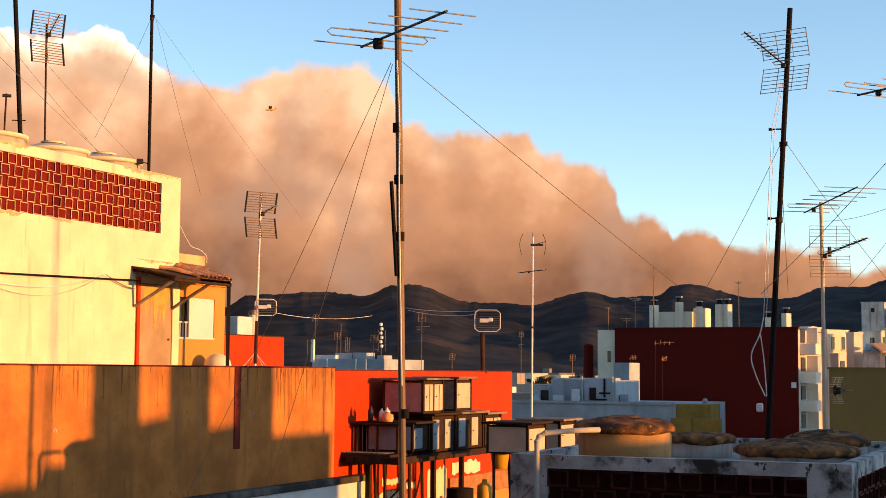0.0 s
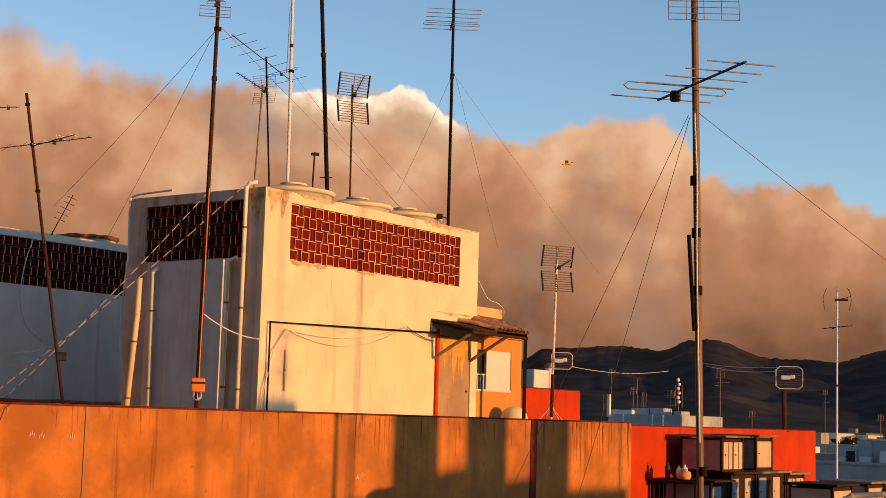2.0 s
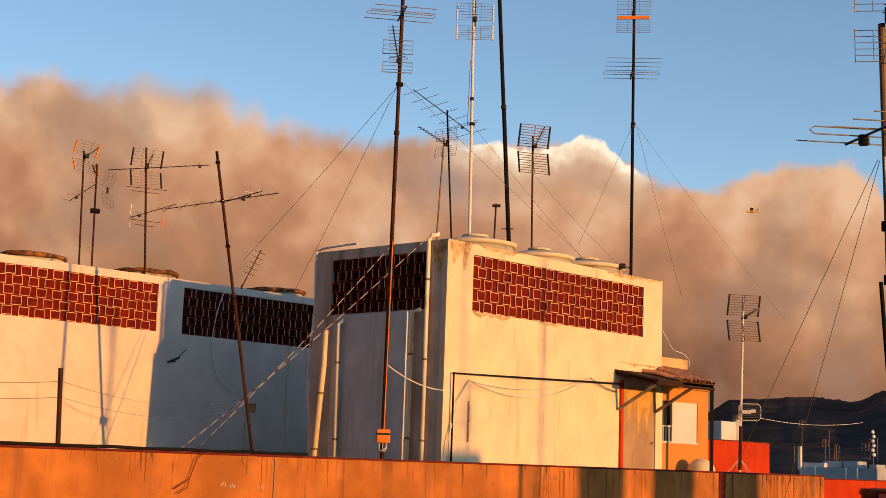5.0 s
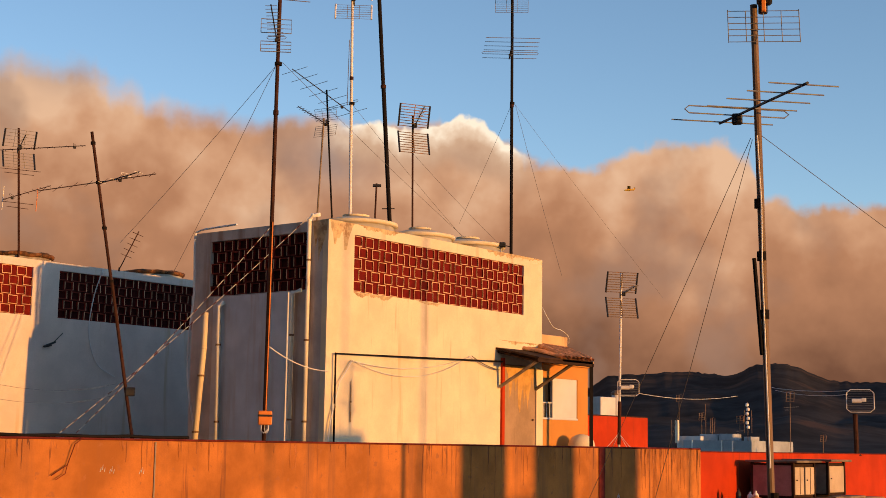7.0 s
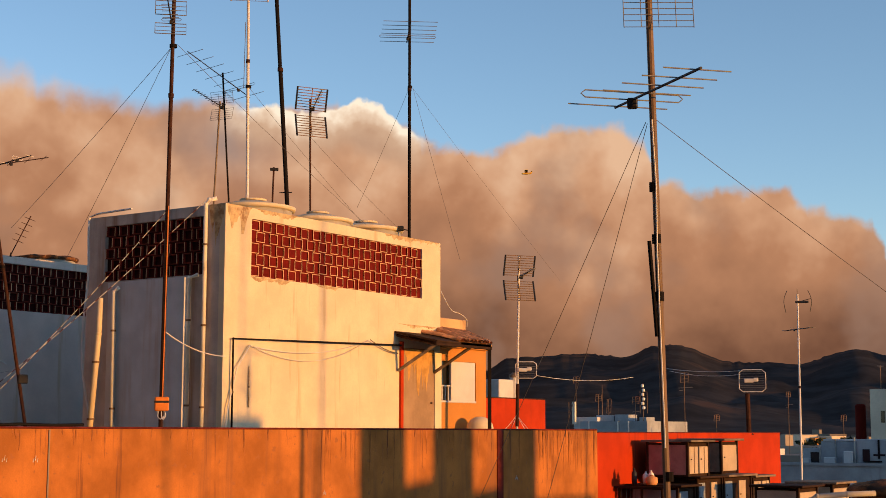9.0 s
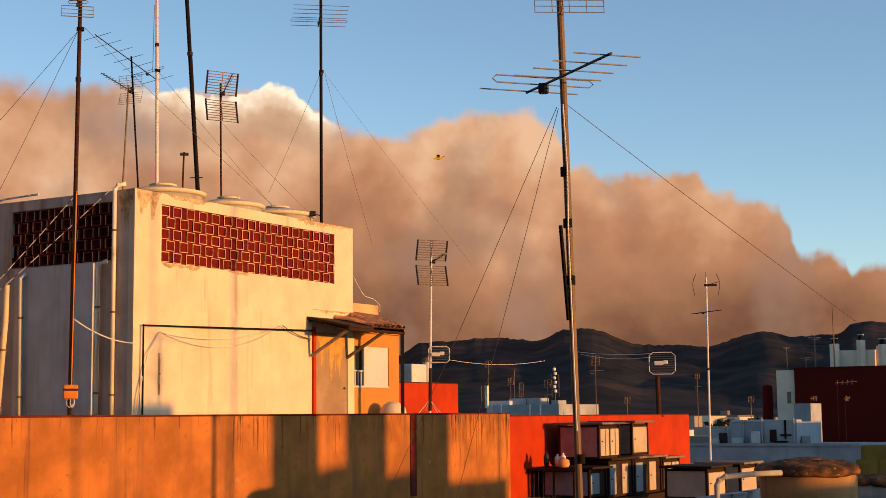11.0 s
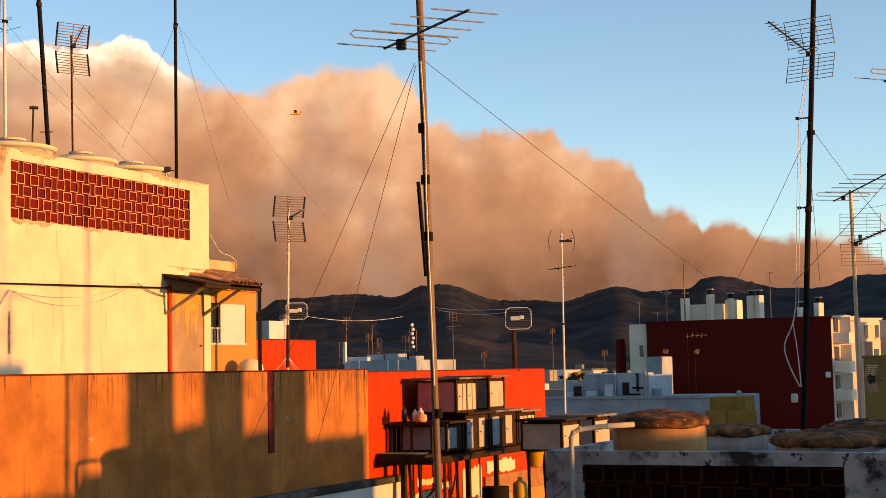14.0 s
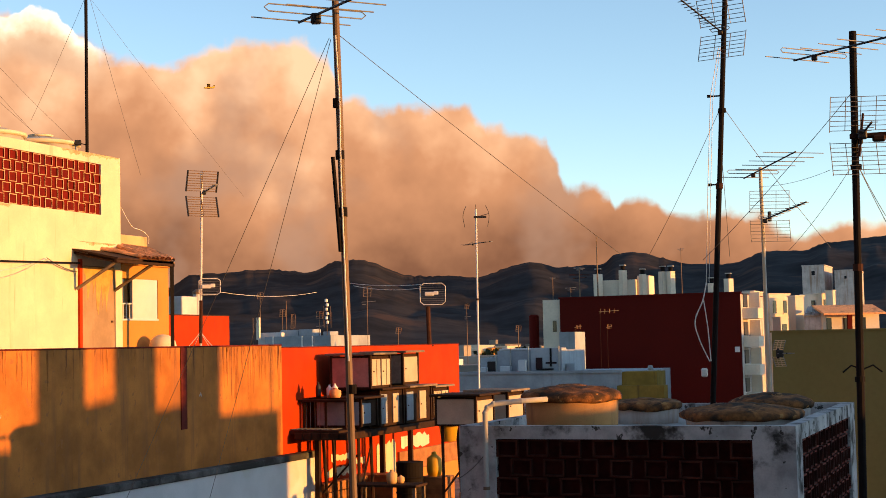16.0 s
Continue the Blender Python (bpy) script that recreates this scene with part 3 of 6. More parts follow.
bm = B()
bx(bm, 0, 104, 0, 9.5, 0, 44)
part("wall", bm, M["grey"], back)
bm = B()
bx(bm, -0.1, 104.1, -0.1, 9.6, 44, 44.2)
part("coping", bm, M["cement"], back)
bm = B()
bx(bm, -13.0, 9.9, -4.4, 11.9, -18, -1.62)
setting("roof_own", bm, M["roof"], "flat screeded roof under the viewpoint", "roof")


# ---- television masts: local x to the right, y away from the viewer, z up from the foot ----
def mast(label, bearing, r, z0, z1, lean, radius, material, group="television masts on the roofs", drop=0.0):
    x, y = polar(bearing, r)
    m = thing("tv_mast", label, "antenna mast", x, y, z0, bearing, group)
    bm = B()
    h = z1 - z0
    k = max(1, int(h / 2.6))
    for i in range(k):
        a, b = i / k, (i + 1) / k
        rod(bm, (lean * a, 0, h * a - 0.03), (lean * b, 0, h * b + 0.03), radius * (1.08 - 0.16 * a), n=10)
    part("pole", bm, material, m, smooth=False)
    for i in range(1, k):
        bm = B()
        a = i / k
        rod(bm, (lean * a, 0, h * a - 0.04), (lean * a, 0, h * a + 0.04), radius * 1.45, n=10)
        part("collar", bm, M["rust"], m)
    if drop:
        bm = B()
        rod(bm, (0, 0, -drop), (0, 0, 0.03), radius * 1.1, n=10)
        part("stub", bm, material, m)
    bm = B()
    rod(bm, (0, 0, -0.02 - drop), (0, 0, 0.05 - drop), radius * 2.4, radius * 1.3, n=10)
    part("foot", bm, M["rust"], m)
    return m


def yagi(m, a, b, half_a, half_b, n, dipole=1, r=0.006, material="alu", tilt=0.0):
    """A boom from a to b with n rods across it; one of them is a folded dipole."""
    a, b = Vector(a), Vector(b)
    d = b - a
    e = Vector((-d.y, d.x, 0)) if abs(d.x) + abs(d.y) > 1e-4 else Vector((1, 0, 0))
    e.normalize()
    if e.x < 0:
        e = -e
    e = (e + Vector((0, 0, tilt))).normalized()
    bm = B()
    rod(bm, a - d * 0.04, b + d * 0.04, r * 2.1, n=6)
    boom = part("boom", bm, M["plastic" if material != "rust" else "rust"], m)
    for i in range(n):
        s = i / max(1, n - 1)
        c, h = a.lerp(b, s), half_a + (half_b - half_a) * s
        bm = B()
        if i == dipole:
            up_ = Vector((0, 0, 0.035 + r * 3))
            loop = [c - e * h * 0.05, c - e * h, c - e * (h + 0.03) + up_ * 0.5, c - e * h + up_, c + e * h + up_, c + e * (h + 0.03) + up_ * 0.5, c + e * h, c + e * h * 0.05]
            line(bm, loop, r)
            part("folded_dipole", bm, M[material], boom)
            bm = B()
            bx(bm, c.x - 0.035, c.x + 0.035, c.y - 0.03, c.y + 0.03, c.z - 0.06, c.z + 0.01, 0.01)
            part("terminal_box", bm, M["plastic"], boom)
        else:
            rod(bm, c - e * h, c + e * h, r, n=6)
            part("element", bm, M[material], boom)
    return boom


def panel_reflector(m, c, w, h, face=0.0, spread=20.0, wires=6, bars="plastic", boom=0.6, directors=6, rise=0.1, r=0.005, cols=3, wire="alu"):
    """A two-leaf grid reflector with a short boom of directors; face turns it from the viewer to the right, in degrees."""
    c = Vector(c)
    f = Vector((math.sin(radians(face)), -math.cos(radians(face)), 0))
    sd = Vector((math.cos(radians(face)), math.sin(radians(face)), 0))
    hub = B()
    rod(hub, c + Vector((0, 0, -0.08)), c + Vector((0, 0, 0.08)), 0.03, n=8)
    hub = part("bracket", hub, M["plastic"], m)
    for sg in (1, -1):
        ax = (Vector((0, 0, sg)) * math.cos(radians(spread)) + f * math.sin(radians(spread)))
        o = c + Vector((0, 0, sg * 0.05))
        bm = B()
        for i in range(wires):
            p = o + ax * h * (0.06 + 0.94 * i / (wires - 1))
            rod(bm, p - sd * w / 2, p + sd * w / 2, r, n=5)
        for i in range(1, cols):
            q = sd * (w * (i / cols - 0.5))
            rod(bm, o + q + ax * h * 0.06, o + q + ax * h, r * 1.1, n=5)
        leaf = part("reflector_leaf", bm, M[wire], hub)
        for sx in (-1, 1):
            bm = B()
            rod(bm, o + sd * sx * w / 2 + ax * h * 0.02, o + sd * sx * w / 2 + ax * h * 1.02, 0.024 if bars else r * 1.2, n=6)
            part("edge_bar", bm, M[bars or "alu"], hub)
    if boom:
        bm = B()
        tip = c + f * boom + Vector((0, 0, rise))
        rod(bm, c, tip, 0.012, n=6)
        part("boom", bm, M["plastic"], hub)
        for i in range(directors):
            p = c.lerp(tip, 0.25 + 0.75 * i / max(1, directors - 1))
            bm = B()
            rod(bm, p - sd * 0.07, p + sd * 0.07, r * 1.2, n=5)
            part("director", bm, M["alu"], hub)
        bm = B()
        p = c.lerp(tip, 0.2)
        bx(bm, p.x - 0.05, p.x + 0.05, p.y - 0.05, p.y + 0.05, p.z - 0.06, p.z + 0.05, 0.015)
        part("feed_box", bm, M["plastic"], hub)
    return hub


def oval_grid(m, c, w, h):
    """A small rounded grid reflector with a pale feed."""
    c = Vector(c)
    k = 0.28
    ring = [(-w / 2 + k * w / 2, h / 2), (w / 2 - k * w / 2, h / 2), (w / 2, h / 2 - k * h / 2), (w / 2, -h / 2 + k * h / 2), (w / 2 - k * w / 2, -h / 2), (-w / 2 + k * w / 2, -h / 2),
            (-w / 2, -h / 2 + k * h / 2), (-w / 2, h / 2 - k * h / 2)]
    bm = B()
    line(bm, [c + Vector((x, 0, z)) for x, z in ring + ring[:1]], 0.011)
    fr = part("grid_frame", bm, M["cable"], m)
    for i in range(9):
        z = h * (-0.42 + 0.105 * i)
        x = w / 2 if abs(z) < h / 2 * (1 - k) else w / 2 * (1 - k * 0.6)
        bm = B()
        rod(bm, c + Vector((-x, 0, z)), c + Vector((x, 0, z)), 0.004, n=5)
        part("grid_wire", bm, M["alu"], fr)
    bm = B()
    bx(bm, c.x - 0.20, c.x + 0.03, c.y - 0.12, c.y - 0.06, c.z - 0.05, c.z + 0.05, 0.015)
    bx(bm, c.x + 0.02, c.x + 0.14, c.y - 0.12, c.y - 0.06, c.z - 0.025, c.z + 0.07, 0.015)
    part("feed", bm, M["cable"], fr)
    return fr


def guy(m, a, b, r=0.004, drop=0.05, material="wire"):
    bm = B()
    line(bm, sag(a, b, drop, 8), r, n=5)
    return part("guy_wire", bm, M[material], m)


def collar(m, c, r):
    bm = B()
    rod(bm, Vector(c) - Vector((0, 0, 0.03)), Vector(c) + Vector((0, 0, 0.03)), r, n=10)
    return part("collar", bm, M["black"], m)


# masts on the house further back
m = mast("rusty tube mast with a two-leaf grid antenna", 57.01, 37.0, 4.67, 7.46, -0.07, 0.022, M["rust"], drop=0.35)
# orange edge bars: the glow of sunlit rust put into their colour
panel_reflector(m, (-0.05, 0.00, 2.64), 0.72, 0.36, 40, 22, 6, "amber", 0.5, 5, 0.2)
yagi(m, (-0.33, 0.30, 1.58), (0.29, -0.40, 1.94), 0.28, 0.2, 5, 1, 0.005)
m = mast("rusty tube mast with bracket arm and side grid", 56.53, 37.0, 4.64, 7.15, -0.04, 0.022, M["rust"], drop=0.32)
bm = B()
line(bm, [(-0.15, 0.00, 2.51), (-0.07, 0.00, 2.30)], 0.02)
part("arm", bm, M["rust"], m)
panel_reflector(m, (0.26, 0.00, 1.89), 0.55, 0.42, 60, 10, 8, "", 0, 0, 0)
bm = B()
c = (-0.03, 0.00, 1.34)
bx(bm, c[0] - 0.1, c[0] + 0.14, -0.08, 0.08, c[2] - 0.05, c[2] + 0.06, 0.02)
part("amplifier_box", bm, M["black"], m, "small dark amplifier box")
m = mast("rusty tube mast with two grid antennas and a long boom", 54.52, 37.5, 4.72, 7.77, -0.16, 0.026, M["rust"], drop=0.45)
panel_reflector(m, (-0.14, 0.00, 2.52), 0.78, 0.46, 15, 22, 6, "plastic", 0.6, 6, 0.28)
yagi(m, (-0.40, 0.00, 1.26), (0.64, -0.30, 1.60), 0.22, 0.18, 7, 1, 0.005, "rust")
yagi(m, (-0.98, 0.10, 2.46), (1.37, -0.60, 2.62), 0.12, 0.1, 15, 13, 0.005, "rust")
for x_, mat_ in ((-0.46, "pvc"), (0.36, "amber")):
    bm = B()
    rod(bm, (x_, 0.2, 1.02), (x_ + 0.02, 0.2, 1.62), 0.010, n=6)
    part("edge_bar", bm, M[mat_], m)
for z_, w_ in ((2.02, 0.52), (1.92, 0.36), (1.18, 0.40), (1.06, 0.26)):
    bm = B()
    rod(bm, (-0.09 - w_, 0.05, z_ + 0.03), (-0.09 + w_, -0.05, z_ - 0.03), 0.007, n=5)
    part("element", bm, M["rust"], m)
m = mast("leaning rust-brown mast with long thin yagi booms", 50.01, 32.0, 0.14, 6.66, -1.13, 0.033, M["rust"], drop=0.49)
yagi(m, (-2.15, 0.60, 5.31), (0.18, -0.30, 5.62), 0.28, 0.18, 8, 5, 0.005, "rust", 0.5)
yagi(m, (-0.86, 0.00, 5.44), (-0.11, -0.60, 5.60), 0.14, 0.14, 4, 2, 0.006, "cable")
for z_ in (6.30, 5.44, 4.45, 3.3):
    collar(m, (-1.13 * z_ / 6.52, 0.0, z_), 0.055)
bm = B()
c = (-0.08, 0.00, 0.94)
bx(bm, c[0] - 0.10, c[0] + 0.10, -0.12, 0.02, c[2] - 0.09, c[2] + 0.10, 0.015)
part("junction_box", bm, M["plastic"], m, "black junction box")
m = mast("thin slanting pole with a short many-rod antenna", 50.77, 36.5, 4.25, 5.16, 0.44, 0.012, M["rust"], drop=0.05)
for i in range(5):
    s = 0.35 + 0.15 * i
    bm = B()
    rod(bm, (0.44 * s - 0.13, 0, 0.91 * s + 0.05), (0.44 * s + 0.13, 0, 0.91 * s - 0.05), 0.007, n=5)
    part("element", bm, M["rust"], m)
m = mast("short rusty iron post with clothes wires", 57.30, 22.0, 0.07, 1.18, -0.04, 0.032, M["rust"], group="", drop=0.42)
for dz in (0.95, 0.72):
    guy(m, (-0.02, 0, dz), (-2.6, 0.5, dz + 0.12), 0.004, 0.1, "wire")
    guy(m, (-0.02, 0, dz), (3.6, 9.0, dz + 0.2), 0.003, 0.22, "wire")

# masts at and on the tank house
m = mast("tall rust-brown mast with ladder antenna and orange box", 45.02, 27.5, 0.24, 9.33, 0.06, 0.038, M["rust"], drop=0.59)
yagi(m, (-0.02, 0.50, 8.46), (0.13, -0.60, 8.39), 0.68, 0.60, 4, 1, 0.008)
for yy, hh in ((78, 0.27), (116, 0.20)):
    c = Vector((0.00, 0.00, 7.74))
    c.z += (78 - yy) / 93.9
    bm = B()
    line(bm, [c + Vector((sx * 0.29, -0.08, sz * hh / 2)) for sx, sz in ((-1, -1), (1, -1), (1, 1), (-1, 1), (-1, -1))], 0.009)
    rod(bm, c + Vector((-0.29, -0.08, 0.035)), c + Vector((0.29, -0.08, 0.035)), 0.006, n=5)
    rod(bm, c + Vector((-0.29, -0.08, -0.045)), c + Vector((0.29, -0.08, -0.045)), 0.006, n=5)
    part("ladder_reflector", bm, M["alu"], m)
yagi(m, (0.01, -0.10, 7.48), (-0.11, -0.70, 7.95), 0.16, 0.11, 11, 0, 0.006)
collar(m, (0.06, 0.00, 7.02), 0.075)
guy(m, (0.01, 0.00, 6.97), (-3.73, 9.50, 4.74), 0.005)
guy(m, (0.01, 0.00, 6.97), (-2.32, 8.50, 3.91), 0.005)
guy(m, (0.14, 0.00, 7.05), (4.73, 7.00, 4.71), 0.004)
bm = B()
c = Vector((0.01, -0.05, 0.25))
bx(bm, c.x - 0.13, c.x + 0.13, c.y - 0.07, c.y + 0.07, c.z - 0.12, c.z + 0.14, 0.02)
ob = part("distribution_box", bm, M["amber"], m, "orange plastic distribution box")
bm = B()
bx(bm, c.x - 0.135, c.x + 0.135, c.y - 0.076, c.y - 0.06, c.z + 0.03, c.z + 0.07)
part("clamp_band", bm, M["plastic"], ob)
bm = B()
for k in range(3):
    p = [c + Vector((-0.06 + 0.06 * k, -0.03, -0.12)), c + Vector((-0.07 + 0.07 * k, -0.05, -0.22)), c + Vector((-0.02 + 0.03 * k, -0.05, -0.27)), c + Vector((0.06, -0.04, -0.20))]
    line(bm, p, 0.010)
part("cable_loop", bm, M["cable"], ob)
bm = B()
line(bm, [(0.02, -0.05, 0.31), (0.03, -0.05, 1.58), (0.045, -0.05, 3.94)], 0.011)
part("feeder_cable", bm, M["amber"], m, "orange feeder cable")
bm = B()
line(bm, sag((0.05, -0.05, 1.58), (1.19, 1.00, 1.20), 0.10), 0.011)
part("slack_cable", bm, M["cable"], m)

m = mast("tall bright galvanised mast with grid antenna", 41.89, 34.0, 5.48, 11.89, -0.08, 0.034, M["cable"], drop=0.88)
panel_reflector(m, (-0.03, 0.00, 5.08), 0.86, 0.42, 0, 20, 7, "cable", 0.5, 6, 0.4)
collar(m, (-0.02, 0.00, 2.59), 0.07)
guy(m, (-0.02, 0.00, 2.59), (3.11, 3.00, -0.35), 0.004)
bm = B()
line(bm, sag((-0.11, 0.00, 4.15), (-0.13, 0.00, 2.55), 0.0), 0.008)
part("feeder_cable", bm, M["wire"], m)
m = mast("thin dark mast with slanting yagi antenna", 42.61, 34.5, 5.46, 8.48, -0.20, 0.020, M["black"], drop=0.86)
yagi(m, (0.41, 0.80, 2.69), (-0.96, -0.80, 3.29), 0.50, 0.40, 7, 1, 0.006, "alu", 0.10)
m = mast("thin slanting wooden pole with small grid antenna", 43.19, 34.5, 5.45, 7.78, 0.10, 0.020, M["wood"], drop=0.85)
yagi(m, (0.13, 0.00, 2.24), (-0.49, -0.70, 2.45), 0.11, 0.08, 11, 0, 0.006)
panel_reflector(m, (0.17, 0.10, 2.27), 0.62, 0.30, -35, 15, 6, "", 0, 0, 0, 0.004)
m = mast("tall leaning black tube mast", 40.30, 34.5, 5.18, 12.08, -0.45, 0.048, M["black"], drop=0.58)
bm = B()
line(bm, [(-0.20, 0.00, 0.46), (0.10, 0.00, 0.47)], 0.012)
part("step_bar", bm, M["black"], m)
m = mast("short dark pole with a tiny aerial head", 40.90, 34.5, 5.54, 6.22, 0.02, 0.020, M["rust"], drop=0.94)
bm = B()
c = Vector((0.03, 0, 0.66))
bx(bm, c.x - 0.10, c.x + 0.10, -0.05, 0.05, c.z - 0.03, c.z + 0.03, 0.01)
part("aerial_head", bm, M["plastic"], m)
m = mast("thin mast with a pale two-leaf grid antenna", 39.41, 36.0, 5.42, 8.25, -0.04, 0.022, M["rust"], drop=0.82)
panel_reflector(m, (-0.03, 0.00, 2.49), 0.80, 0.58, 22, 14, 9, "plastic", 0.75, 7, 0.45, 0.010, 2, "steel")
guy(m, (-0.02, 0.00, 1.89), (2.42, 2.00, -0.21), 0.004)
m = mast("tall dark mast with grid reflector above a yagi", 35.49, 35.5, 4.72, 12.17, -0.02, 0.036, M["black"], drop=0.12)
panel_reflector(m, (-0.03, 0.00, 6.51), 0.82, 0.40, 0, 18, 7, "", 0.6, 6, 0.35)
bm = B()
c = Vector((-0.03, -0.30, 6.41))
bx(bm, c.x - 0.40, c.x + 0.40, -0.33, -0.29, c.z - 0.05, c.z + 0.04, 0.01)
part("reflector_band", bm, M["amber"], m)
yagi(m, (-0.08, 0.20, 4.99), (0.01, -1.10, 5.14), 0.68, 0.66, 6, 1, 0.007)
collar(m, (0.00, 0.00, 3.78), 0.06)
guy(m, (-0.01, 0.00, 3.78), (-1.32, 1.00, 0.90), 0.004)
guy(m, (0.08, 0.00, 3.74), (1.21, -1.00, -0.65), 0.004)
guy(m, (0.08, 0.00, 3.74), (4.01, 3.00, -0.73), 0.003)
bm = B()
c = Vector((-0.21, 0.00, 0.23))
bx(bm, c.x - 0.08, c.x + 0.08, -0.07, 0.07, c.z - 0.06, c.z + 0.06, 0.02)
rod(bm, c, c + Vector((0.2, 0, -0.05)), 0.012)
part("floodlight", bm, M["plastic"], m, "small black floodlight on an arm")

# mast with the oval grid beyond the canopy
m = mast("pale tube mast with two-leaf grid and oval grid antenna", 31.26, 38.0, 0.14, 4.55, 0.07, 0.028, M["cable"], drop=0.49)
panel_reflector(m, (0.05, 0.00, 3.84), 0.84, 0.55, 24, 15, 9, "plastic", 0.95, 7, 0.16, 0.011, 2, "steel")
bm = B()
rod(bm, (0, 0, 0.0), (0.02, 0, 1.1), 0.045, n=10)
part("sleeve", bm, M["rust"], m, "rusty lower sleeve")
oval_grid(m, (0.24, -0.10, 1.45), 0.54, 0.42)
for tx, ty in ((862, 752), (885, 757), (950, 757), (965, 750)):
    bm = B()
    line(bm, sag((0, 0, 0.30), (0.0147 * (tx - 915), -0.3, -0.4), 0.10, 6), 0.006)
    part("stay", bm, M["cable"], m)
guy(m, (0.52, 0.00, 1.31), (3.47, 6.00, 1.49), 0.006, 0.12, "cable")

# the near mast with the long yagi
m = mast("tall bamboo-like weathered mast with yagi and grid antenna", 25.44, 9.5, -1.03, 2.88, -0.08, 0.0212, M["steel"], group="", drop=0.59)
yagi(m, (-0.30, 0.35, 3.24), (0.21, -0.85, 3.18), 0.36, 0.22, 6, 1, 0.0045, "alu")
bm = B()
rod(bm, (-0.10, -0.02, 2.26), (-0.06, -0.02, 1.64), 0.013, n=8)
part("tied_stick", bm, M["black"], m, "dark stick tied to the mast")
for y_ in (180, 273, 375, 688):
    c = Vector((-0.04, 0.00, 1.90))
    c.z += (375 - y_) / 272
    c.x += (y_ - 375) / 272 * 0.035
    collar(m, c, 0.031)
guy(m, (-0.11, 0.00, 3.05), (-2.17, 3.85, -0.59), 0.0022, 0.01)
guy(m, (-0.10, 0.00, 3.04), (-1.37, 3.80, -0.59), 0.0022, 0.01)
guy(m, (-0.05, 0.00, 3.07), (1.97, 1.00, 1.65), 0.0022, 0.01)
bm = B()
line(bm, sag((-0.07, -0.03, 3.06), (-0.05, -0.03, 2.62), -0.0) + sag((-0.05, -0.03, 2.17), (-0.02, -0.03, 0.93), 0.0), 0.006)
part("feeder_cable", bm, M["cable"], m)
panel_reflector(m, (-0.02, 0.00, 3.96), 0.46, 0.24, 8, 12, 6, "", 0.35, 4, 0.10, 0.0025, 4)
bm = B()
c = Vector((-0.02, -0.10, 3.90))
bx(bm, c.x - 0.012, c.x + 0.02, c.y - 0.02, c.y + 0.02, c.z - 0.04, c.z + 0.06, 0.006)
part("clamp_block", bm, M["amber"], m)

# masts beyond the red wall
m = mast("thin white mast with a small curved antenna", 20.48, 55.0, -1.75, 5.02, 0.03, 0.034, M["cable"], drop=0.15)
for sx, lean_ in ((-1, 0.0), (1, 0.06)):
    bm = B()
    line(bm, curve([(sx * 0.34 + lean_, 0, 6.93), (sx * 0.44 + lean_, 0, 6.68), (sx * 0.46 + lean_, 0, 6.45), (sx * 0.40 + lean_, 0, 6.12)]), 0.012)
    part("curved_reflector", bm, M["plastic"], m)
bm = B()
bx(bm, -0.06, 0.42, -0.05, 0.05, 6.46, 6.54, 0.01)
rod(bm, (0.05, 0, 6.5), (0.5, 0, 6.62), 0.012, n=6)
rod(bm, (0.02, 0, 6.5), (0.02, 0, 6.98), 0.010, n=6)
part("feed_arm", bm, M["plastic"], m)
bm = B()
rod(bm, (0, 0, 6.7), (0.02, 0, 6.5), 0.02, n=6)
part("bracket", bm, M["cable"], m)
yagi(m, (-0.43, 0.30, 5.47), (0.51, -0.30, 5.54), 0.25, 0.25, 4, 1, 0.008)
m = mast("short rust-red post with an oval grid antenna", 22.39, 37.0, -0.04, 0.92, -0.02, 0.055, M["rust"])
oval_grid(m, (0.11, -0.10, 1.30), 0.64, 0.54)
guy(m, (-0.18, 0.00, 1.55), (-2.19, 4.00, 1.79), 0.007, 0.05, "cable")
guy(m, (-0.18, 0.00, 1.46), (-2.11, 4.00, 1.72), 0.006, 0.08, "cable")

# the dark masts at the near tank house
m = mast("tall black mast with a corner grid antenna and many-rod boom", 11.47, 21.8, -0.88, 5.34, 0.39, 0.038, M["black"], drop=0.25)
panel_reflector(m, (0.33, 0.00, 5.44), 0.72, 0.42, -25, 18, 7, "", 0, 0, 0, 0.005)
yagi(m, (0.28, -0.10, 5.40), (-0.24, -1.00, 5.67), 0.13, 0.08, 12, 0, 0.006)
collar(m, (0.27, 0.00, 4.23), 0.062)
for y_ in (170, 326):
    c = Vector((0.25, 0.00, 4.45)) - Vector((0.03 * (y_ > 200), 0, (y_ - 170) / 118.5))
    bm = B()
    rod(bm, c, c + Vector((-0.16, 0, 0)), 0.012, n=6)
    rod(bm, c + Vector((-0.19, 0, 0)), c + Vector((-0.13, 0, 0)), 0.022, n=6)
    part("spacer_arm", bm, M["black"], m)
bm = B()
line(bm, [(0.25, -0.05, 5.16), (0.11, -0.05, 4.45), (0.03, -0.05, 3.14), (-0.04, -0.05, 1.69)], 0.005)
line(bm, [(0.28, -0.05, 5.16), (0.14, -0.05, 4.36), (0.07, -0.05, 3.11), (-0.00, -0.05, 1.69)], 0.004)
part("feeder_cable", bm, M["cable"], m)
bm = B()
line(bm, curve([(-0.04, -0.05, 1.69), (-0.10, -0.05, 1.43), (-0.22, -0.05, 1.14), (-0.17, -0.05, 0.87), (-0.03, -0.05, 0.54)]), 0.009)
line(bm, curve([(-0.09, -0.05, 1.45), (-0.04, -0.05, 1.03), (-0.01, -0.05, 0.54)]), 0.008)
part("cable_loop", bm, M["cable"], m)
bm = B()
c = Vector((-0.10, 0.00, 0.37))
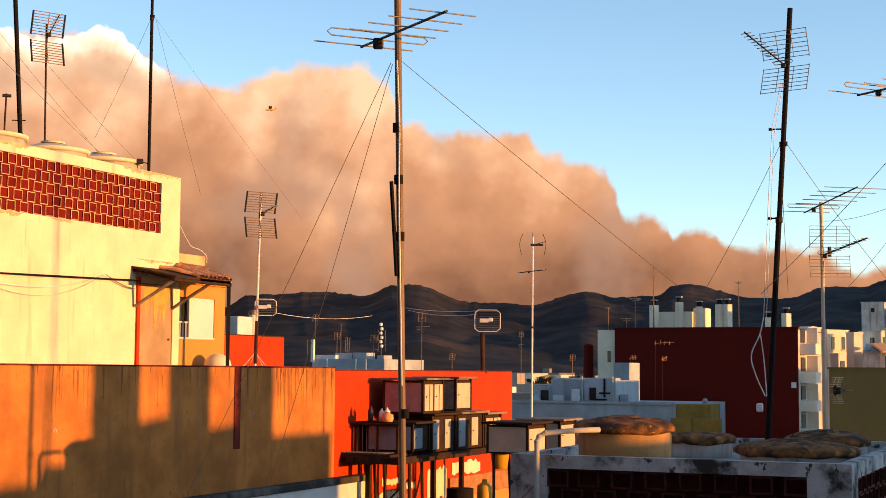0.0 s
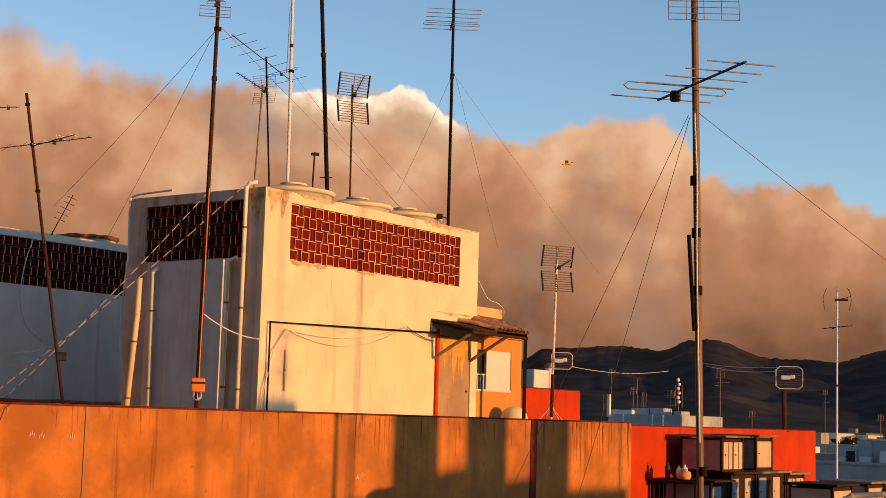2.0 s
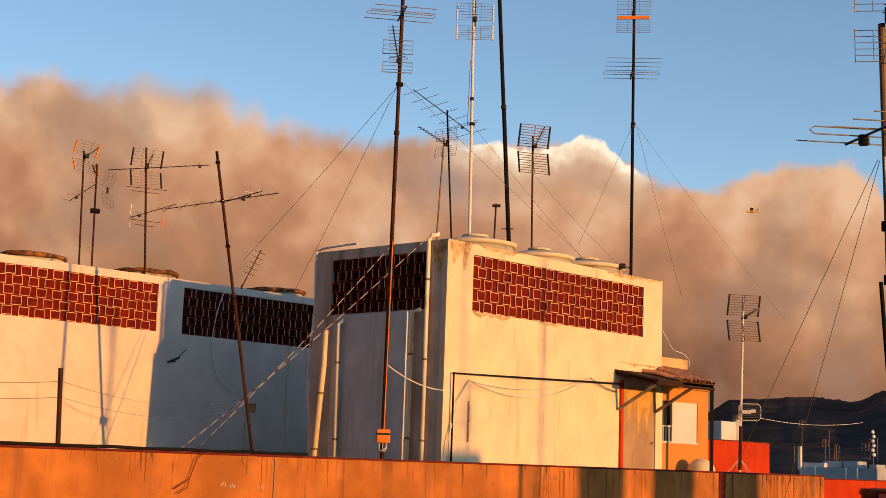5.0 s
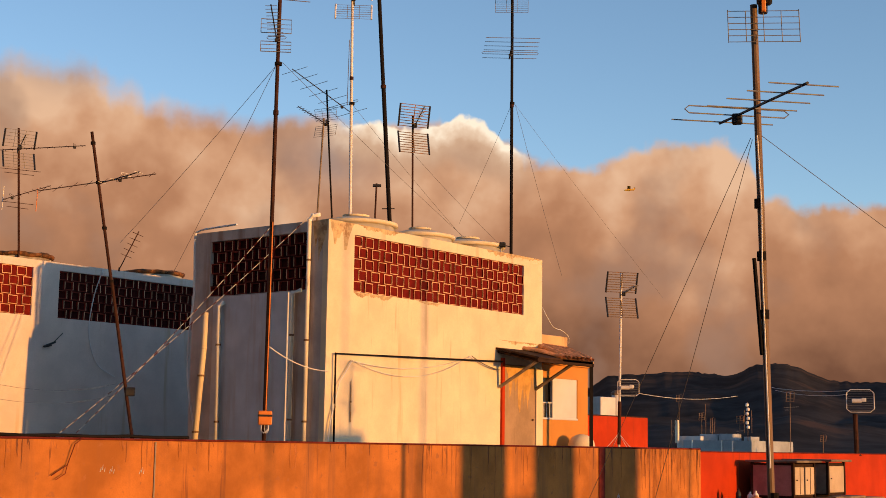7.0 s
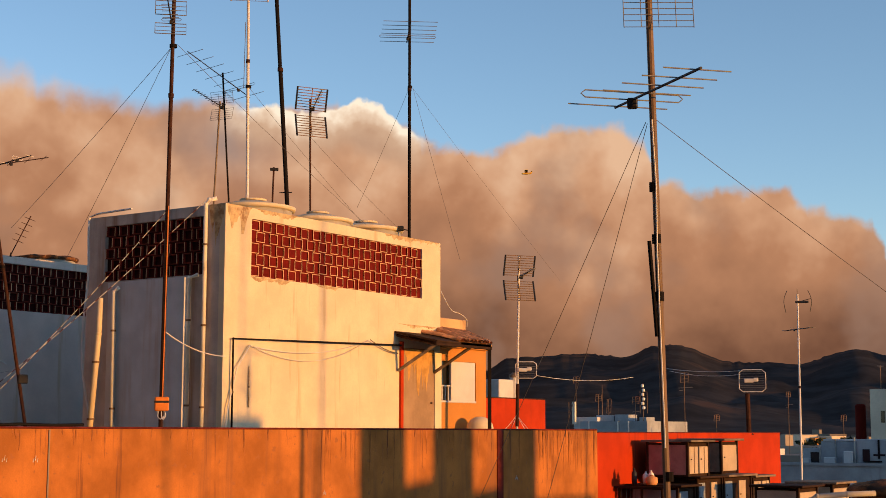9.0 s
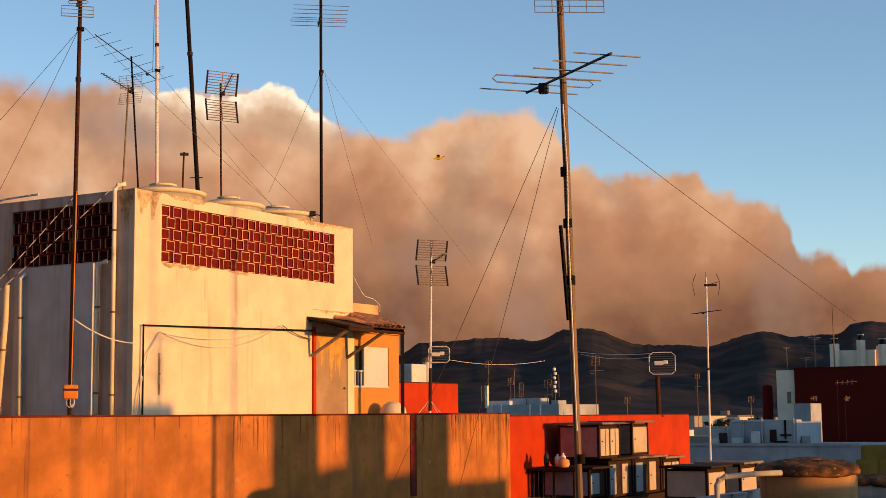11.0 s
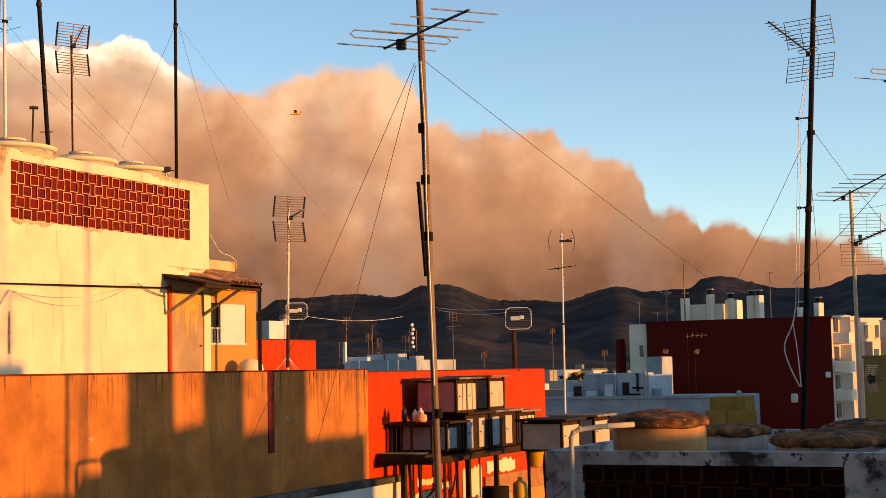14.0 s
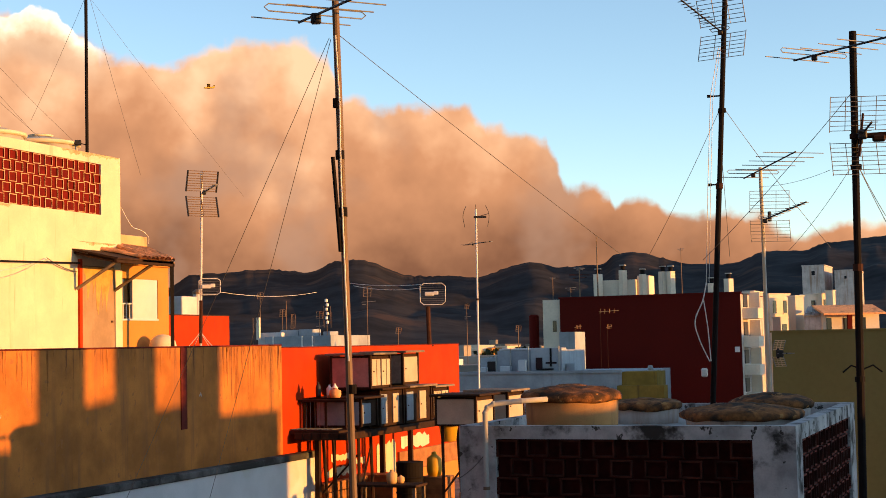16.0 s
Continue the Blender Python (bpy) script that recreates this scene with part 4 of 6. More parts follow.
bx(bm, c.x - 0.06, c.x + 0.04, -0.06, 0.04, c.z - 0.06, c.z + 0.07, 0.02)
part("junction_box", bm, M["pvc"], m)
guy(m, (0.22, 0.00, 4.21), (-0.97, 3.00, 2.31), 0.004)
guy(m, (0.32, 0.00, 4.23), (1.91, 2.00, 2.27), 0.004)
guy(m, (0.22, 0.00, 4.20), (0.34, 2.00, 2.17), 0.004)
m = mast("thick dark mast with yagi over a wide grid antenna", 6.06, 17.5, -1.95, 3.50, 0.09, 0.042, M["black"], drop=0.00)
yagi(m, (-0.55, 0.30, 5.25), (0.63, -0.90, 5.24), 0.50, 0.42, 7, 1, 0.006)
panel_reflector(m, (0.13, 0.00, 4.24), 0.70, 0.42, 12, 18, 8, "", 0.6, 5, 0.08, 0.004, 4)
bm = B()
c = Vector((0.11, -0.08, 4.24))
rod(bm, c + Vector((0.0, 0, -0.24)), c + Vector((0.06, 0, 0.26)), 0.014, n=6)
bx(bm, c.x - 0.10, c.x + 0.35, -0.10, -0.05, c.z - 0.03, c.z + 0.03, 0.01)
bx(bm, c.x + 0.15, c.x + 0.30, -0.14, -0.05, c.z - 0.08, c.z + 0.0, 0.02)
part("dipole_bracket", bm, M["rust"], m)
collar(m, (0.07, 0.00, 3.89), 0.066)
collar(m, (0.02, 0.00, 1.44), 0.060)
guy(m, (0.08, 0.00, 4.79), (-2.11, 4.00, 3.09), 0.004)
guy(m, (0.00, 0.00, 3.87), (-0.86, 3.00, 3.11), 0.003)
guy(m, (0.11, 0.00, 3.86), (0.83, 1.00, 2.43), 0.004)
guy(m, (0.11, 0.00, 3.87), (0.60, 1.00, 3.05), 0.004)
for sx in (-1, 1):
    bm = B()
    line(bm, [(0.05, 0, 1.55), (0.05 + sx * 0.12, 0, 1.60), (0.05 + sx * 0.22, 0, 1.52)], 0.010)
    part("hook", bm, M["black"], m)
# cream plaster colour stands in for sunlight on this wooden mast
m = mast("weathered wooden mast with yagi and corner grid, sunlight put into its cream colour", 9.34, 24.0, -0.91, 2.70, -0.02, 0.027, M["plaster"], drop=0.30)
yagi(m, (-0.26, 0.40, 3.53), (0.49, -1.00, 3.73), 0.42, 0.52, 7, 1, 0.006)
panel_reflector(m, (0.10, 0.00, 2.84), 0.64, 0.36, 15, 8, 7, "", 0, 0, 0, 0.004)
yagi(m, (0.03, -0.10, 2.79), (0.63, -0.90, 2.96), 0.11, 0.08, 12, 0, 0.006)
# pale clay colour on these wires imitates a sunlit grid
panel_reflector(m, (0.15, 0.00, 0.64), 0.22, 0.17, 40, 24, 6, "", 0.32, 3, 0.0, 0.006, 3, "rim")
bm = B()
line(bm, [(0.01, -0.05, 2.69), (0.01, -0.05, 1.42), (0.04, -0.05, 0.06)], 0.007)
part("feeder_cable", bm, M["cable"], m)
guy(m, (0.01, 0.00, 3.33), (0.90, -4.00, 3.11), 0.003)


# ---- tank house: tanks, pipes, cables, door, canopy ----
def water_tank(x, y, z, r, h, lid, label, lid_mat, body_mat="cement"):
    t = thing("water_tank", label, "water tank", x, y, z, random.uniform(0, 360), "round rooftop water tanks")
    part("body", turned(B(), [(r * 0.93, 0), (r * 0.98, h * 0.5), (r, h)], 32), M[body_mat], t, smooth=True)
    bm = B()
    turned(bm, [(r * 1.02, h - 0.04), (r * 1.08, h - 0.02), (r * 1.09, h + 0.03), (r * 1.04, h + 0.05 + lid * 0.2), (r * 0.9, h + 0.05 + lid * 0.45), (r * 0.7, h + 0.05 + lid * 0.68), (r * 0.5, h + 0.05 + lid * 0.82), (r * 0.3, h + 0.05 + lid * 0.93), (r * 0.1, h + 0.05 + lid)], 56)
    if lid_mat == "plaster":
        bm.clear()
        turned(bm, [(r * 1.0, h - 0.08), (r * 1.08, h - 0.06), (r * 1.09, h + 0.01), (r * 1.0, h + 0.025), (r * 0.96, h + 0.03), (r * 0.5, h + lid * 0.75), (r * 0.2, h + lid)], 56)
    if lid_mat == "lichen":
        for v in bm.verts:
            k = noise.noise((v.co.x * 3 + x, v.co.y * 3 + y, v.co.z * 4)) + 0.6 * noise.noise((v.co.x * 9 + x, v.co.y * 9 + y, v.co.z * 9))
            v.co = Vector((v.co.x * (1 + 0.035 * k), v.co.y * (1 + 0.035 * k), v.co.z + 0.03 * k))
    top = part("lid", bm, M[lid_mat], t, smooth=True)
    bm = B()
    turned(bm, [(r * 0.34, h + 0.02 + lid * 0.86), (r * 0.35, h + 0.05 + lid * 0.92), (r * 0.2, h + 0.062 + lid)], 20)
    part("cap", bm, M[lid_mat], top)
    return t


for y_, r_ in ((24.45, 0.88), (26.75, 0.78), (28.65, 0.86)):
    water_tank(-21.75, y_, 3.0, r_, 1.97, 0.17, "pale fibre cement water tank with a flat domed lid", "plaster")
for x_, y_, r_ in ((-31.2, 18.95, 0.75), (-31.2, 22.28, 0.78), (-31.2, 26.66, 0.80)):
    water_tank(x_, y_, 4.33, r_, 0.30, 0.07, "low round tank lid over the lattice house", "lichen")


def pipe(label, pts, r, material="pvc", group=""):
    x, y, z = pts[0]
    t = thing("wall_pipe", label, "pipe", x, y, z, 0, group)
    q = [Vector(p) - Vector(pts[0]) for p in pts]
    part("tube", line(B(), q, r, 12), M[material], t, smooth=True)
    for p in q[1:-1]:
        bm = B()
        bmesh.ops.create_uvsphere(bm, u_segments=10, v_segments=8, radius=r * 1.12, matrix=Matrix.Translation(p))
        part("elbow", bm, M[material], t, smooth=True)
    n_ = max(1, int(abs(q[-1].z - q[0].z) / 1.5))
    for i in range(n_):
        p = q[0].lerp(q[1], (i + 0.5) / n_)
        bm = B()
        rod(bm, p - Vector((0, 0, 0.02)), p + Vector((0, 0, 0.02)), r * 1.3, n=12)
        part("clip", bm, M["steel"], t)
    return t


G_ = "white drain pipes on the tank house"
pipe("white plastic drain pipe bent over the roof edge", [(-20.98, 22.12, -0.35), (-20.98, 22.12, 4.70), (-20.92, 22.16, 4.80), (-20.80, 22.26, 4.83)], 0.045, group=G_)
pipe("white plastic drain pipe", [(-21.42, 22.13, -0.35), (-21.42, 22.13, 3.18), (-21.20, 22.15, 3.24)], 0.045, group=G_)
pipe("white plastic drain pipe", [(-23.42, 21.96, -0.35), (-23.47, 21.96, 2.98), (-23.36, 22.0, 3.08)], 0.046, group=G_)
pipe("thick cream pipe leaning against the wall", [(-23.96, 21.80, -0.35), (-23.80, 21.86, 2.09), (-23.80, 21.88, 2.86)], 0.064, "plaster", G_)
bm = B()
bx(bm, -23.72, -21.45, 22.02, 22.2, -0.35, 3.2)
setting("wall_buttress", bm, M["side_render"], "shallow plaster projection on the shaded side wall", "wall")
pipe("black iron pipe rail on the wall", [(-20.42, 22.42, -0.3), (-20.42, 22.42, 1.90), (-20.40, 24.9, 1.96), (-20.40, 28.3, 2.05)], 0.022, "black")
pipe("thin rusty rod on the wall", [(-20.47, 22.98, 0.5), (-20.47, 22.98, 1.35)], 0.014, "grime")


def cable(label, pts, r, material, category="cable"):
    t = thing("hanging_cable", label, category, *pts[0])
    bm = B()
    line(bm, [Vector(p) - Vector(pts[0]) for p in pts], r)
    part("strand", bm, M[material], t)
    return t


cable("thin white cable hanging loosely round the corner", curve([(-24.15, 22.05, -0.35), (-24.20, 22.05, 0.18), (-24.48, 22.05, 1.36), (-24.50, 22.05, 2.37), (-24.43, 22.08, 3.39), (-24.48, 22.10, 4.55), (-24.36, 22.12, 4.74), (-23.9, 22.14, 4.78), (-23.2, 22.15, 4.80)]), 0.022, "cable")
cable("thin pale cable sagging along the wall", sag((-20.42, 22.95, 1.78), (-20.42, 27.1, 2.10), 0.22), 0.007, "cable")
cable("thin pale cable sagging along the wall", sag((-20.44, 22.95, 1.80), (-20.44, 27.1, 2.12), 0.42), 0.007, "cable")
cable("pale cable hooked to the door canopy", sag((-20.42, 27.1, 2.12), (-20.42, 28.2, 1.85), 0.05), 0.012, "wire")
cable("pale cable dropping down the corner", [(-20.44, 22.95, 1.78), (-20.42, 22.55, 1.3), (-20.42, 22.3, 0.5), (-20.42, 22.2, -0.2)], 0.014, "cable")


cable("thin pale cable drooping from the tank house to the annex", curve([(-20.58, 30.24, 3.52), (-20.60, 30.52, 3.26), (-20.60, 30.78, 3.06), (-20.60, 31.17, 3.00), (-20.60, 31.46, 2.87), (-20.68, 31.60, 2.70)]), 0.008, "cable")
cable("black hose lying along the wall top", [(-14.1 + 0.03 * noise.noise((i * 0.4, 2, 0)), 7.5 + 0.25 * i, 0.078 + 0.012 * noise.noise((i * 0.5, 7, 0))) for i in range(22)], 0.02, "black", "hose")


def rope(pts, r):
    """A twisted rope: pale and dark red turns follow one another."""
    t = thing("twisted_rope", "white and red twisted rope across the side wall", "rope", *pts[0], 0, "twisted ropes")
    q = [Vector(p) - Vector(pts[0]) for p in pts]
    for k, (name, m_) in enumerate((("pale_turns", "cable"), ("red_turns", "drip_red"))):
        bm = B()
        for i in range(len(q) - 1):
            if (i % 3 == 2) == (k == 1):
                rod(bm, q[i], q[i + 1], r, n=6)
        tagged(part(name, bm, M[m_], t), kind="stuff")


rope(sag((-20.95, 22.05, 4.75), (-26.4, 19.9, 0.05), 0.12, 66), 0.0085)
rope(sag((-21.95, 22.05, 4.72), (-26.2, 20.4, 0.2), 0.10, 60), 0.0085)
pts_ = curve([(-29.66, 23.70, 4.37), (-29.66, 23.47, 3.72), (-29.66, 23.34, 2.91), (-29.66, 23.44, 2.34), (-29.66, 23.70, 1.92), (-29.66, 24.22, 1.67)])
cable("thin white cable looping down the shaded wall", pts_, 0.012, "cable")
bm = B()
rod(bm, (0, 0, 0), (0.15, 0.12, 0.04), 0.016, n=6)
rod(bm, (0.15, -0.12, 0.0), (0.15, 0.22, 0.13), 0.026, n=6)
rod(bm, (0.15, 0.15, 0.1), (0.15, 0.42, 0.36), 0.012, n=6)
t = thing("wall_bracket", "small black bracket fixed on the white wall", "bracket", -29.71, 22.05, 2.3)
part("arm", bm, M["plastic"], t)

# grime on the walls: thin ragged crusts
def crust(label, axis, at, u0, u1, z_top, deep, material, seed, thin=0.003):
    """Ragged dirt hanging from an edge, in one thin layer with tongues of uneven length."""
    rc = random.Random(seed)
    n_ = max(8, int((u1 - u0) / 0.03))
    lo, run = [], 0.0
    for i in range(n_ + 1):
        run = run * 0.72 + rc.random() ** 3 * 0.7
        lo.append((u0 + (u1 - u0) * i / n_, z_top - deep * (0.08 + min(1.0, run)) * min(1.0, 6 * min(i, n_ - i) / n_ + 0.05)))
    bm = B()
    def p_(u, z, k):
        return (at + k, u, z) if axis == "x" else (u, at - k, z)
    top_, bot = [bm.verts.new(p_(u, z_top, thin)) for u, z in lo], [bm.verts.new(p_(u, z, thin)) for u, z in lo]
    for i in range(n_):
        q = (bot[i], bot[i + 1], top_[i + 1], top_[i])
        bm.faces.new(q)
    ext = bmesh.ops.extrude_face_region(bm, geom=bm.faces[:])
    bmesh.ops.translate(bm, vec=(-thin * 0.9, 0, 0) if axis == "x" else (0, thin * 0.9, 0), verts=[v for v in ext["geom"] if isinstance(v, bmesh.types.BMVert)])
    bmesh.ops.recalc_face_normals(bm, faces=bm.faces[:])
    return setting("trim", bm, M[material], label, "stain")


crust("brown grime hanging from the roof edge", "x", -20.5, 22.25, 23.0, 4.7, 0.55, "grime", 2)
crust("brown grime hanging from the roof edge", "x", -20.5, 23.1, 24.6, 4.7, 0.10, "grime", 3)
crust("brown grime hanging from the roof edge", "x", -20.5, 27.6, 30.05, 4.7, 0.11, "grime", 4)
crust("brown grime under the lattice screen", "x", -20.5, 23.0, 24.3, 3.24, 0.09, "grime", 5)
crust("brown grime under the lattice screen", "x", -20.5, 25.2, 26.0, 3.24, 0.08, "grime", 6)
crust("brown grime above the canopy", "x", -20.5, 28.3, 29.9, 2.58, 0.09, "grime", 7)
crust("dark grime on the shaded corner", "y", 22.202, -20.95, -20.52, 4.7, 0.9, "grime", 8)


def runs(label, y0, y1, z_top, count, deep, material, seed):
    """Separate narrow rain runs down a wall that faces +x, each tapering to a point."""
    rc = random.Random(seed)
    bm = B()
    for k in range(count):
        y, w = rc.uniform(y0, y1), rc.uniform(0.004, 0.016)
        d, x = deep * (0.15 + rc.random() ** 2), -13.998 + 0.0015 * (k % 3)
        steps, drift, left, right = 6, rc.uniform(-0.02, 0.02), [], []
        for i in range(steps + 1):
            q = i / steps
            half = w * (1 - 0.8 * q ** 2) * rc.uniform(0.5, 1.3) + 0.001
            c = y + drift * q + rc.uniform(-0.005, 0.005)
            left.append(bm.verts.new((x, c - half, z_top - d * q)))
            right.append(bm.verts.new((x, c + half, z_top - d * q)))
        for i in range(steps):
            bm.faces.new((left[i], left[i + 1], right[i + 1], right[i]))
    ext = bmesh.ops.extrude_face_region(bm, geom=bm.faces[:])
    bmesh.ops.translate(bm, vec=(-0.0012, 0, 0), verts=[v for v in ext["geom"] if isinstance(v, bmesh.types.BMVert)])
    bmesh.ops.recalc_face_normals(bm, faces=bm.faces[:])
    return setting("trim", bm, M[material], label, "stain")


runs("dark rain runs under the coping", 3.0, 17.0, 0.03, 64, 0.40, "wall_grime", 9)
runs("dark rain runs under the coping", 17.0, 26.1, 0.03, 80, 0.75, "wall_grime", 10)
runs("long dark rain runs near the red end", 23.8, 26.1, 0.03, 60, 1.15, "wall_grime", 13)

# door
door = thing("roof_door", "narrow door with peeling yellow-brown paint", "door", -20.5, 28.36, -0.35)
bm = B()
bx(bm, -0.02, 0.035, 0.12, 1.42, 0.05, 2.36, 0.008)
leaf = part("leaf", bm, M["door"], door)
bm = B()
bx(bm, -0.02, 0.06, 0.0, 0.11, 0, 2.5, 0.008)
part("door_frame", bm, M["red"], door, "red painted post")
bm = B()
bx(bm, -0.02, 0.06, 1.43, 1.72, 0, 2.3, 0.008)
part("door_frame", bm, M["plaster"], door, "cream painted post")
bm = B()
rod(bm, (0.04, 1.28, 1.05), (0.09, 1.28, 1.05), 0.025, n=8)
part("door_handle", bm, M["steel"], leaf)

crust("old ochre paint left on the upper half of the door", "x", -20.463, 28.50, 29.76, 1.99, 1.05, "door_paint", 21, 0.003)

# tiled canopy over the door
can = thing("door_canopy", "small wooden canopy with old clay tiles over the door", "canopy", -20.5, 28.15, 2.07)
bm = B()
x1, L_ = 1.25, 2.35
vs = [bm.verts.new(p) for p in ((0.0, 0, 0.32), (x1, 0, 0.06), (x1, L_, 0.06), (0.0, L_, 0.32), (0.0, 0, 0.27), (x1, 0, 0.01), (x1, L_, 0.01), (0.0, L_, 0.27))]
for q in ((0, 1, 2, 3), (7, 6, 5, 4), (0, 4, 5, 1), (1, 5, 6, 2), (2, 6, 7, 3), (3, 7, 4, 0)):
    bm.faces.new([vs[i] for i in q])
part("board", bm, M["dark_wood"], can)
for i in range(5):
    y0 = 0.1 + i * (L_ - 0.2) / 4
    bm = B()
    line(bm, [(0.0, y0, 0.22), (x1 - 0.03, y0, -0.04)], 0.035, 4)
    part("rafter", bm, M["dark_wood"], can)
for y0 in (0.12, 1.62):
    bm = B()
    rod(bm, (0.04, y0, -0.62), (1.12, y0, -0.03), 0.042, n=4)
    part("strut", bm, M["wood"], can)
bm = B()
bx(bm, x1 - 0.08, x1, -0.04, L_ + 0.05, -0.06, 0.03, 0.01)
part("eaves_beam", bm, M["dark_wood"], can)
post = B()
rod(post, (x1 - 0.04, L_ - 0.02, -2.5), (x1 - 0.04, L_ - 0.02, 0.08), 0.055, n=4)
part("post", post, M["black"], can, "dark iron post")
tile_me = bpy.data.meshes.new("roof_tile")
vs, fs = [], []
for k in range(2):
    for i in range(7):
        a = math.pi * i / 6
        rr = 0.085 - 0.012 * k
        vs.append((k * 0.36, -rr * math.cos(a), rr * math.sin(a) * 0.9))
fs = [(i, i + 1, 8 + i, 7 + i) for i in range(6)]
tile_me.from_pydata(vs, [], fs)
tile_me.materials.append(M["tile"])
for c_ in range(6, 13):
    for r_ in range(4):
        o = new("roof_tile", tile_me)
        o.parent = can
        x0 = 0.0 + r_ * 0.315
        o.matrix_basis = pose(x0 + random.uniform(-0.02, 0.02), 0.09 + c_ * 0.182, 0.335 - x0 * 0.208 + 0.012, random.uniform(-4, 4), 11.8, random.uniform(-3, 3))

# steeper field of tiles running on over the annex
field = [Vector(p) for p in ((-0.25, 1.95, 0.50), (-0.25, 3.50, 0.47), (1.25, 2.38, 0.075), (1.25, 1.00, 0.075))]
bm = B()
vs = [bm.verts.new(p + Vector((0, 0, dz))) for dz in (-0.02, -0.07) for p in field]
for q in ((3, 2, 1, 0), (4, 5, 6, 7), (0, 1, 5, 4), (1, 2, 6, 5), (2, 3, 7, 6), (3, 0, 4, 7)):
    bm.faces.new([vs[i] for i in q])
part("tile_bed", bm, M["tile"], can)
for c_ in range(9):
    u = (c_ + 0.5) / 9
    top_, foot_ = field[0].lerp(field[1], u), field[3].lerp(field[2], u)
    run_ = foot_ - top_
    for r_ in range(6):
        o = new("roof_tile", tile_me)
        o.parent = can
        p = top_ + run_ * (r_ / 6)
        o.matrix_basis = pose(p.x, p.y, p.z + 0.015, random.uniform(-6, 6), math.degrees(math.atan2(-run_.z, math.hypot(run_.x, run_.y))) - 2, math.degrees(math.atan2(run_.y, run_.x)) + random.uniform(-5, 5))

# orange annex with window behind the canopy
ann = thing("rooftop_annex", "small orange rendered annex with a white shuttered window", "building", -20.53, 30.12, -0.35)
bm = B()
for a0, a1, z0, z1 in ((0, 0.02, 0, 2.45), (1.66, 2.15, 0, 2.45), (0.02, 1.66, 0, 1.12), (0.02, 1.66, 2.12, 2.45)):
    bx(bm, -0.2, 0, a0, a1, z0, z1)
part("front_wall", bm, M["orange"], ann)
bm = B()
bx(bm, -3.0, -0.6, 0, 2.15, 0, 2.40)
bx(bm, -0.6, -0.21, 1.9, 2.15, 0, 2.40)
part("body", bm, M["plaster"], ann)
bm = B()
bx(bm, -3.0, -0.2, 0, 1.5, 2.40, 3.22, 0.015)
part("upper_box", bm, M["peach"], ann, "peach rendered box over the eaves")
bm = B()
bx(bm, -0.28, 0.1, -0.02, 2.2, 2.45, 2.52, 0.01)
part("eaves", bm, M["orange"], ann)
w = B()
bx(w, -0.17, -0.15, 0.02, 0.52, 1.12, 2.12)
win = part("window_pane", w, M["glass"], ann, "dark open window")
w = B()
bx(w, -0.10, -0.02, 0.55, 1.66, 1.12, 2.12, 0.01)
part("shutter", w, M["white"], ann, "closed white shutter")
w = B()
bx(w, -0.16, 0.02, 0.02, 1.66, 1.08, 1.13, 0.01)
part("sill", w, M["white"], ann)
for i in range(4):
    w = B()
    rod(w, (-0.05, 0.06 + 0.13 * i, 1.13), (-0.05, 0.06 + 0.13 * i, 1.5), 0.016, n=6)
    part("baluster", w, M["white"], ann)
w = B()
rod(w, (-0.05, 0.02, 1.5), (-0.05, 0.53, 1.5), 0.02, n=6)
part("rail", w, M["white"], ann)
bm = B()
turned(bm, [(0.34, 0), (0.34, 0.45), (0.31, 0.56), (0.24, 0.65), (0.14, 0.71), (0.04, 0.73)], 32)
t = thing("roof_dome", "pale half-round dome on the flat roof", "dome", -20.0, 31.15, -0.35)
part("shell", bm, M["plaster"], t, smooth=True)

# low red house with white top, beyond
lr = thing("low_red_house", "low bright red rooftop room beyond the canopy", "building", -24.0, 37.4, -0.4)
bm = B()
bx(bm, -4, 0, 0, 3.9, -17.6, 1.43)
part("wall", bm, M["red"], lr)
bm = B()
bx(bm, -3.0, -0.1, -0.1, 4.05, 1.43, 1.47)
part("coping", bm, M["rust"], lr)
t = thing("roof_box", "white plastered box on the red room", "box", -25.5, 39.6, 1.05)
bm = B()
bx(bm, -0.1, 0.8, 0, 1.15, 0, 0.62, 0.02)
part("body", bm, M["white"], t)
t = thing("flue", "white round flue with a steel cap", "flue", -24.75, 40.6, 1.05)
part("tube", turned(B(), [(0.14, 0), (0.14, 0.7)], 14), M["white"], t)
part("cap", turned(B(), [(0.17, 0.7), (0.17, 0.78), (0.06, 0.86)], 14), M["steel"], t)

# ochre wall details: seam, red drip, splashes
SPLASHES = ((11.28, -0.34), (11.42, -0.36), (11.88, -0.37), (17.42, -0.95), (23.0, -0.86))
for y_, w_ in ((12.1, 0.02),):
    bm = B()
    bx(bm, -14.0, -13.985, y_, y_ + w_, -2.15, 0.02)
    setting("trim", bm, M["roof"], "dark vertical seam in the ochre wall", "seam")
bm = B()
bx(bm, -14.0, -13.98, 22.36, 22.56, -1.42, 0.03, 0.006)
setting("trim", bm, M["drip_red"], "dark red painted drip line on the wall", "paint strip")
for y_, z_ in SPLASHES:
    bm = B()
    for k in range(3):
        rod(bm, (-13.998, y_ + 0.03 * k, z_ + 0.02 * (k % 2)), (-13.998, y_ + 0.03 * k + 0.012, z_ + 0.05 + 0.03 * (k % 2)), 0.006, 0.002, 5)
    setting("trim", bm, M["white"], "small white paint splash on the ochre wall", "paint splash")
t = thing("dead_branch", "dry reddish twig clinging to the wall", "branch", -13.96, 10.55, -0.38)
bm = B()
line(bm, [(0, 0, 0), (0.0, 0.22, 0.12), (0.02, 0.30, 0.36), (0.02, 0.42, 0.44)], 0.006)
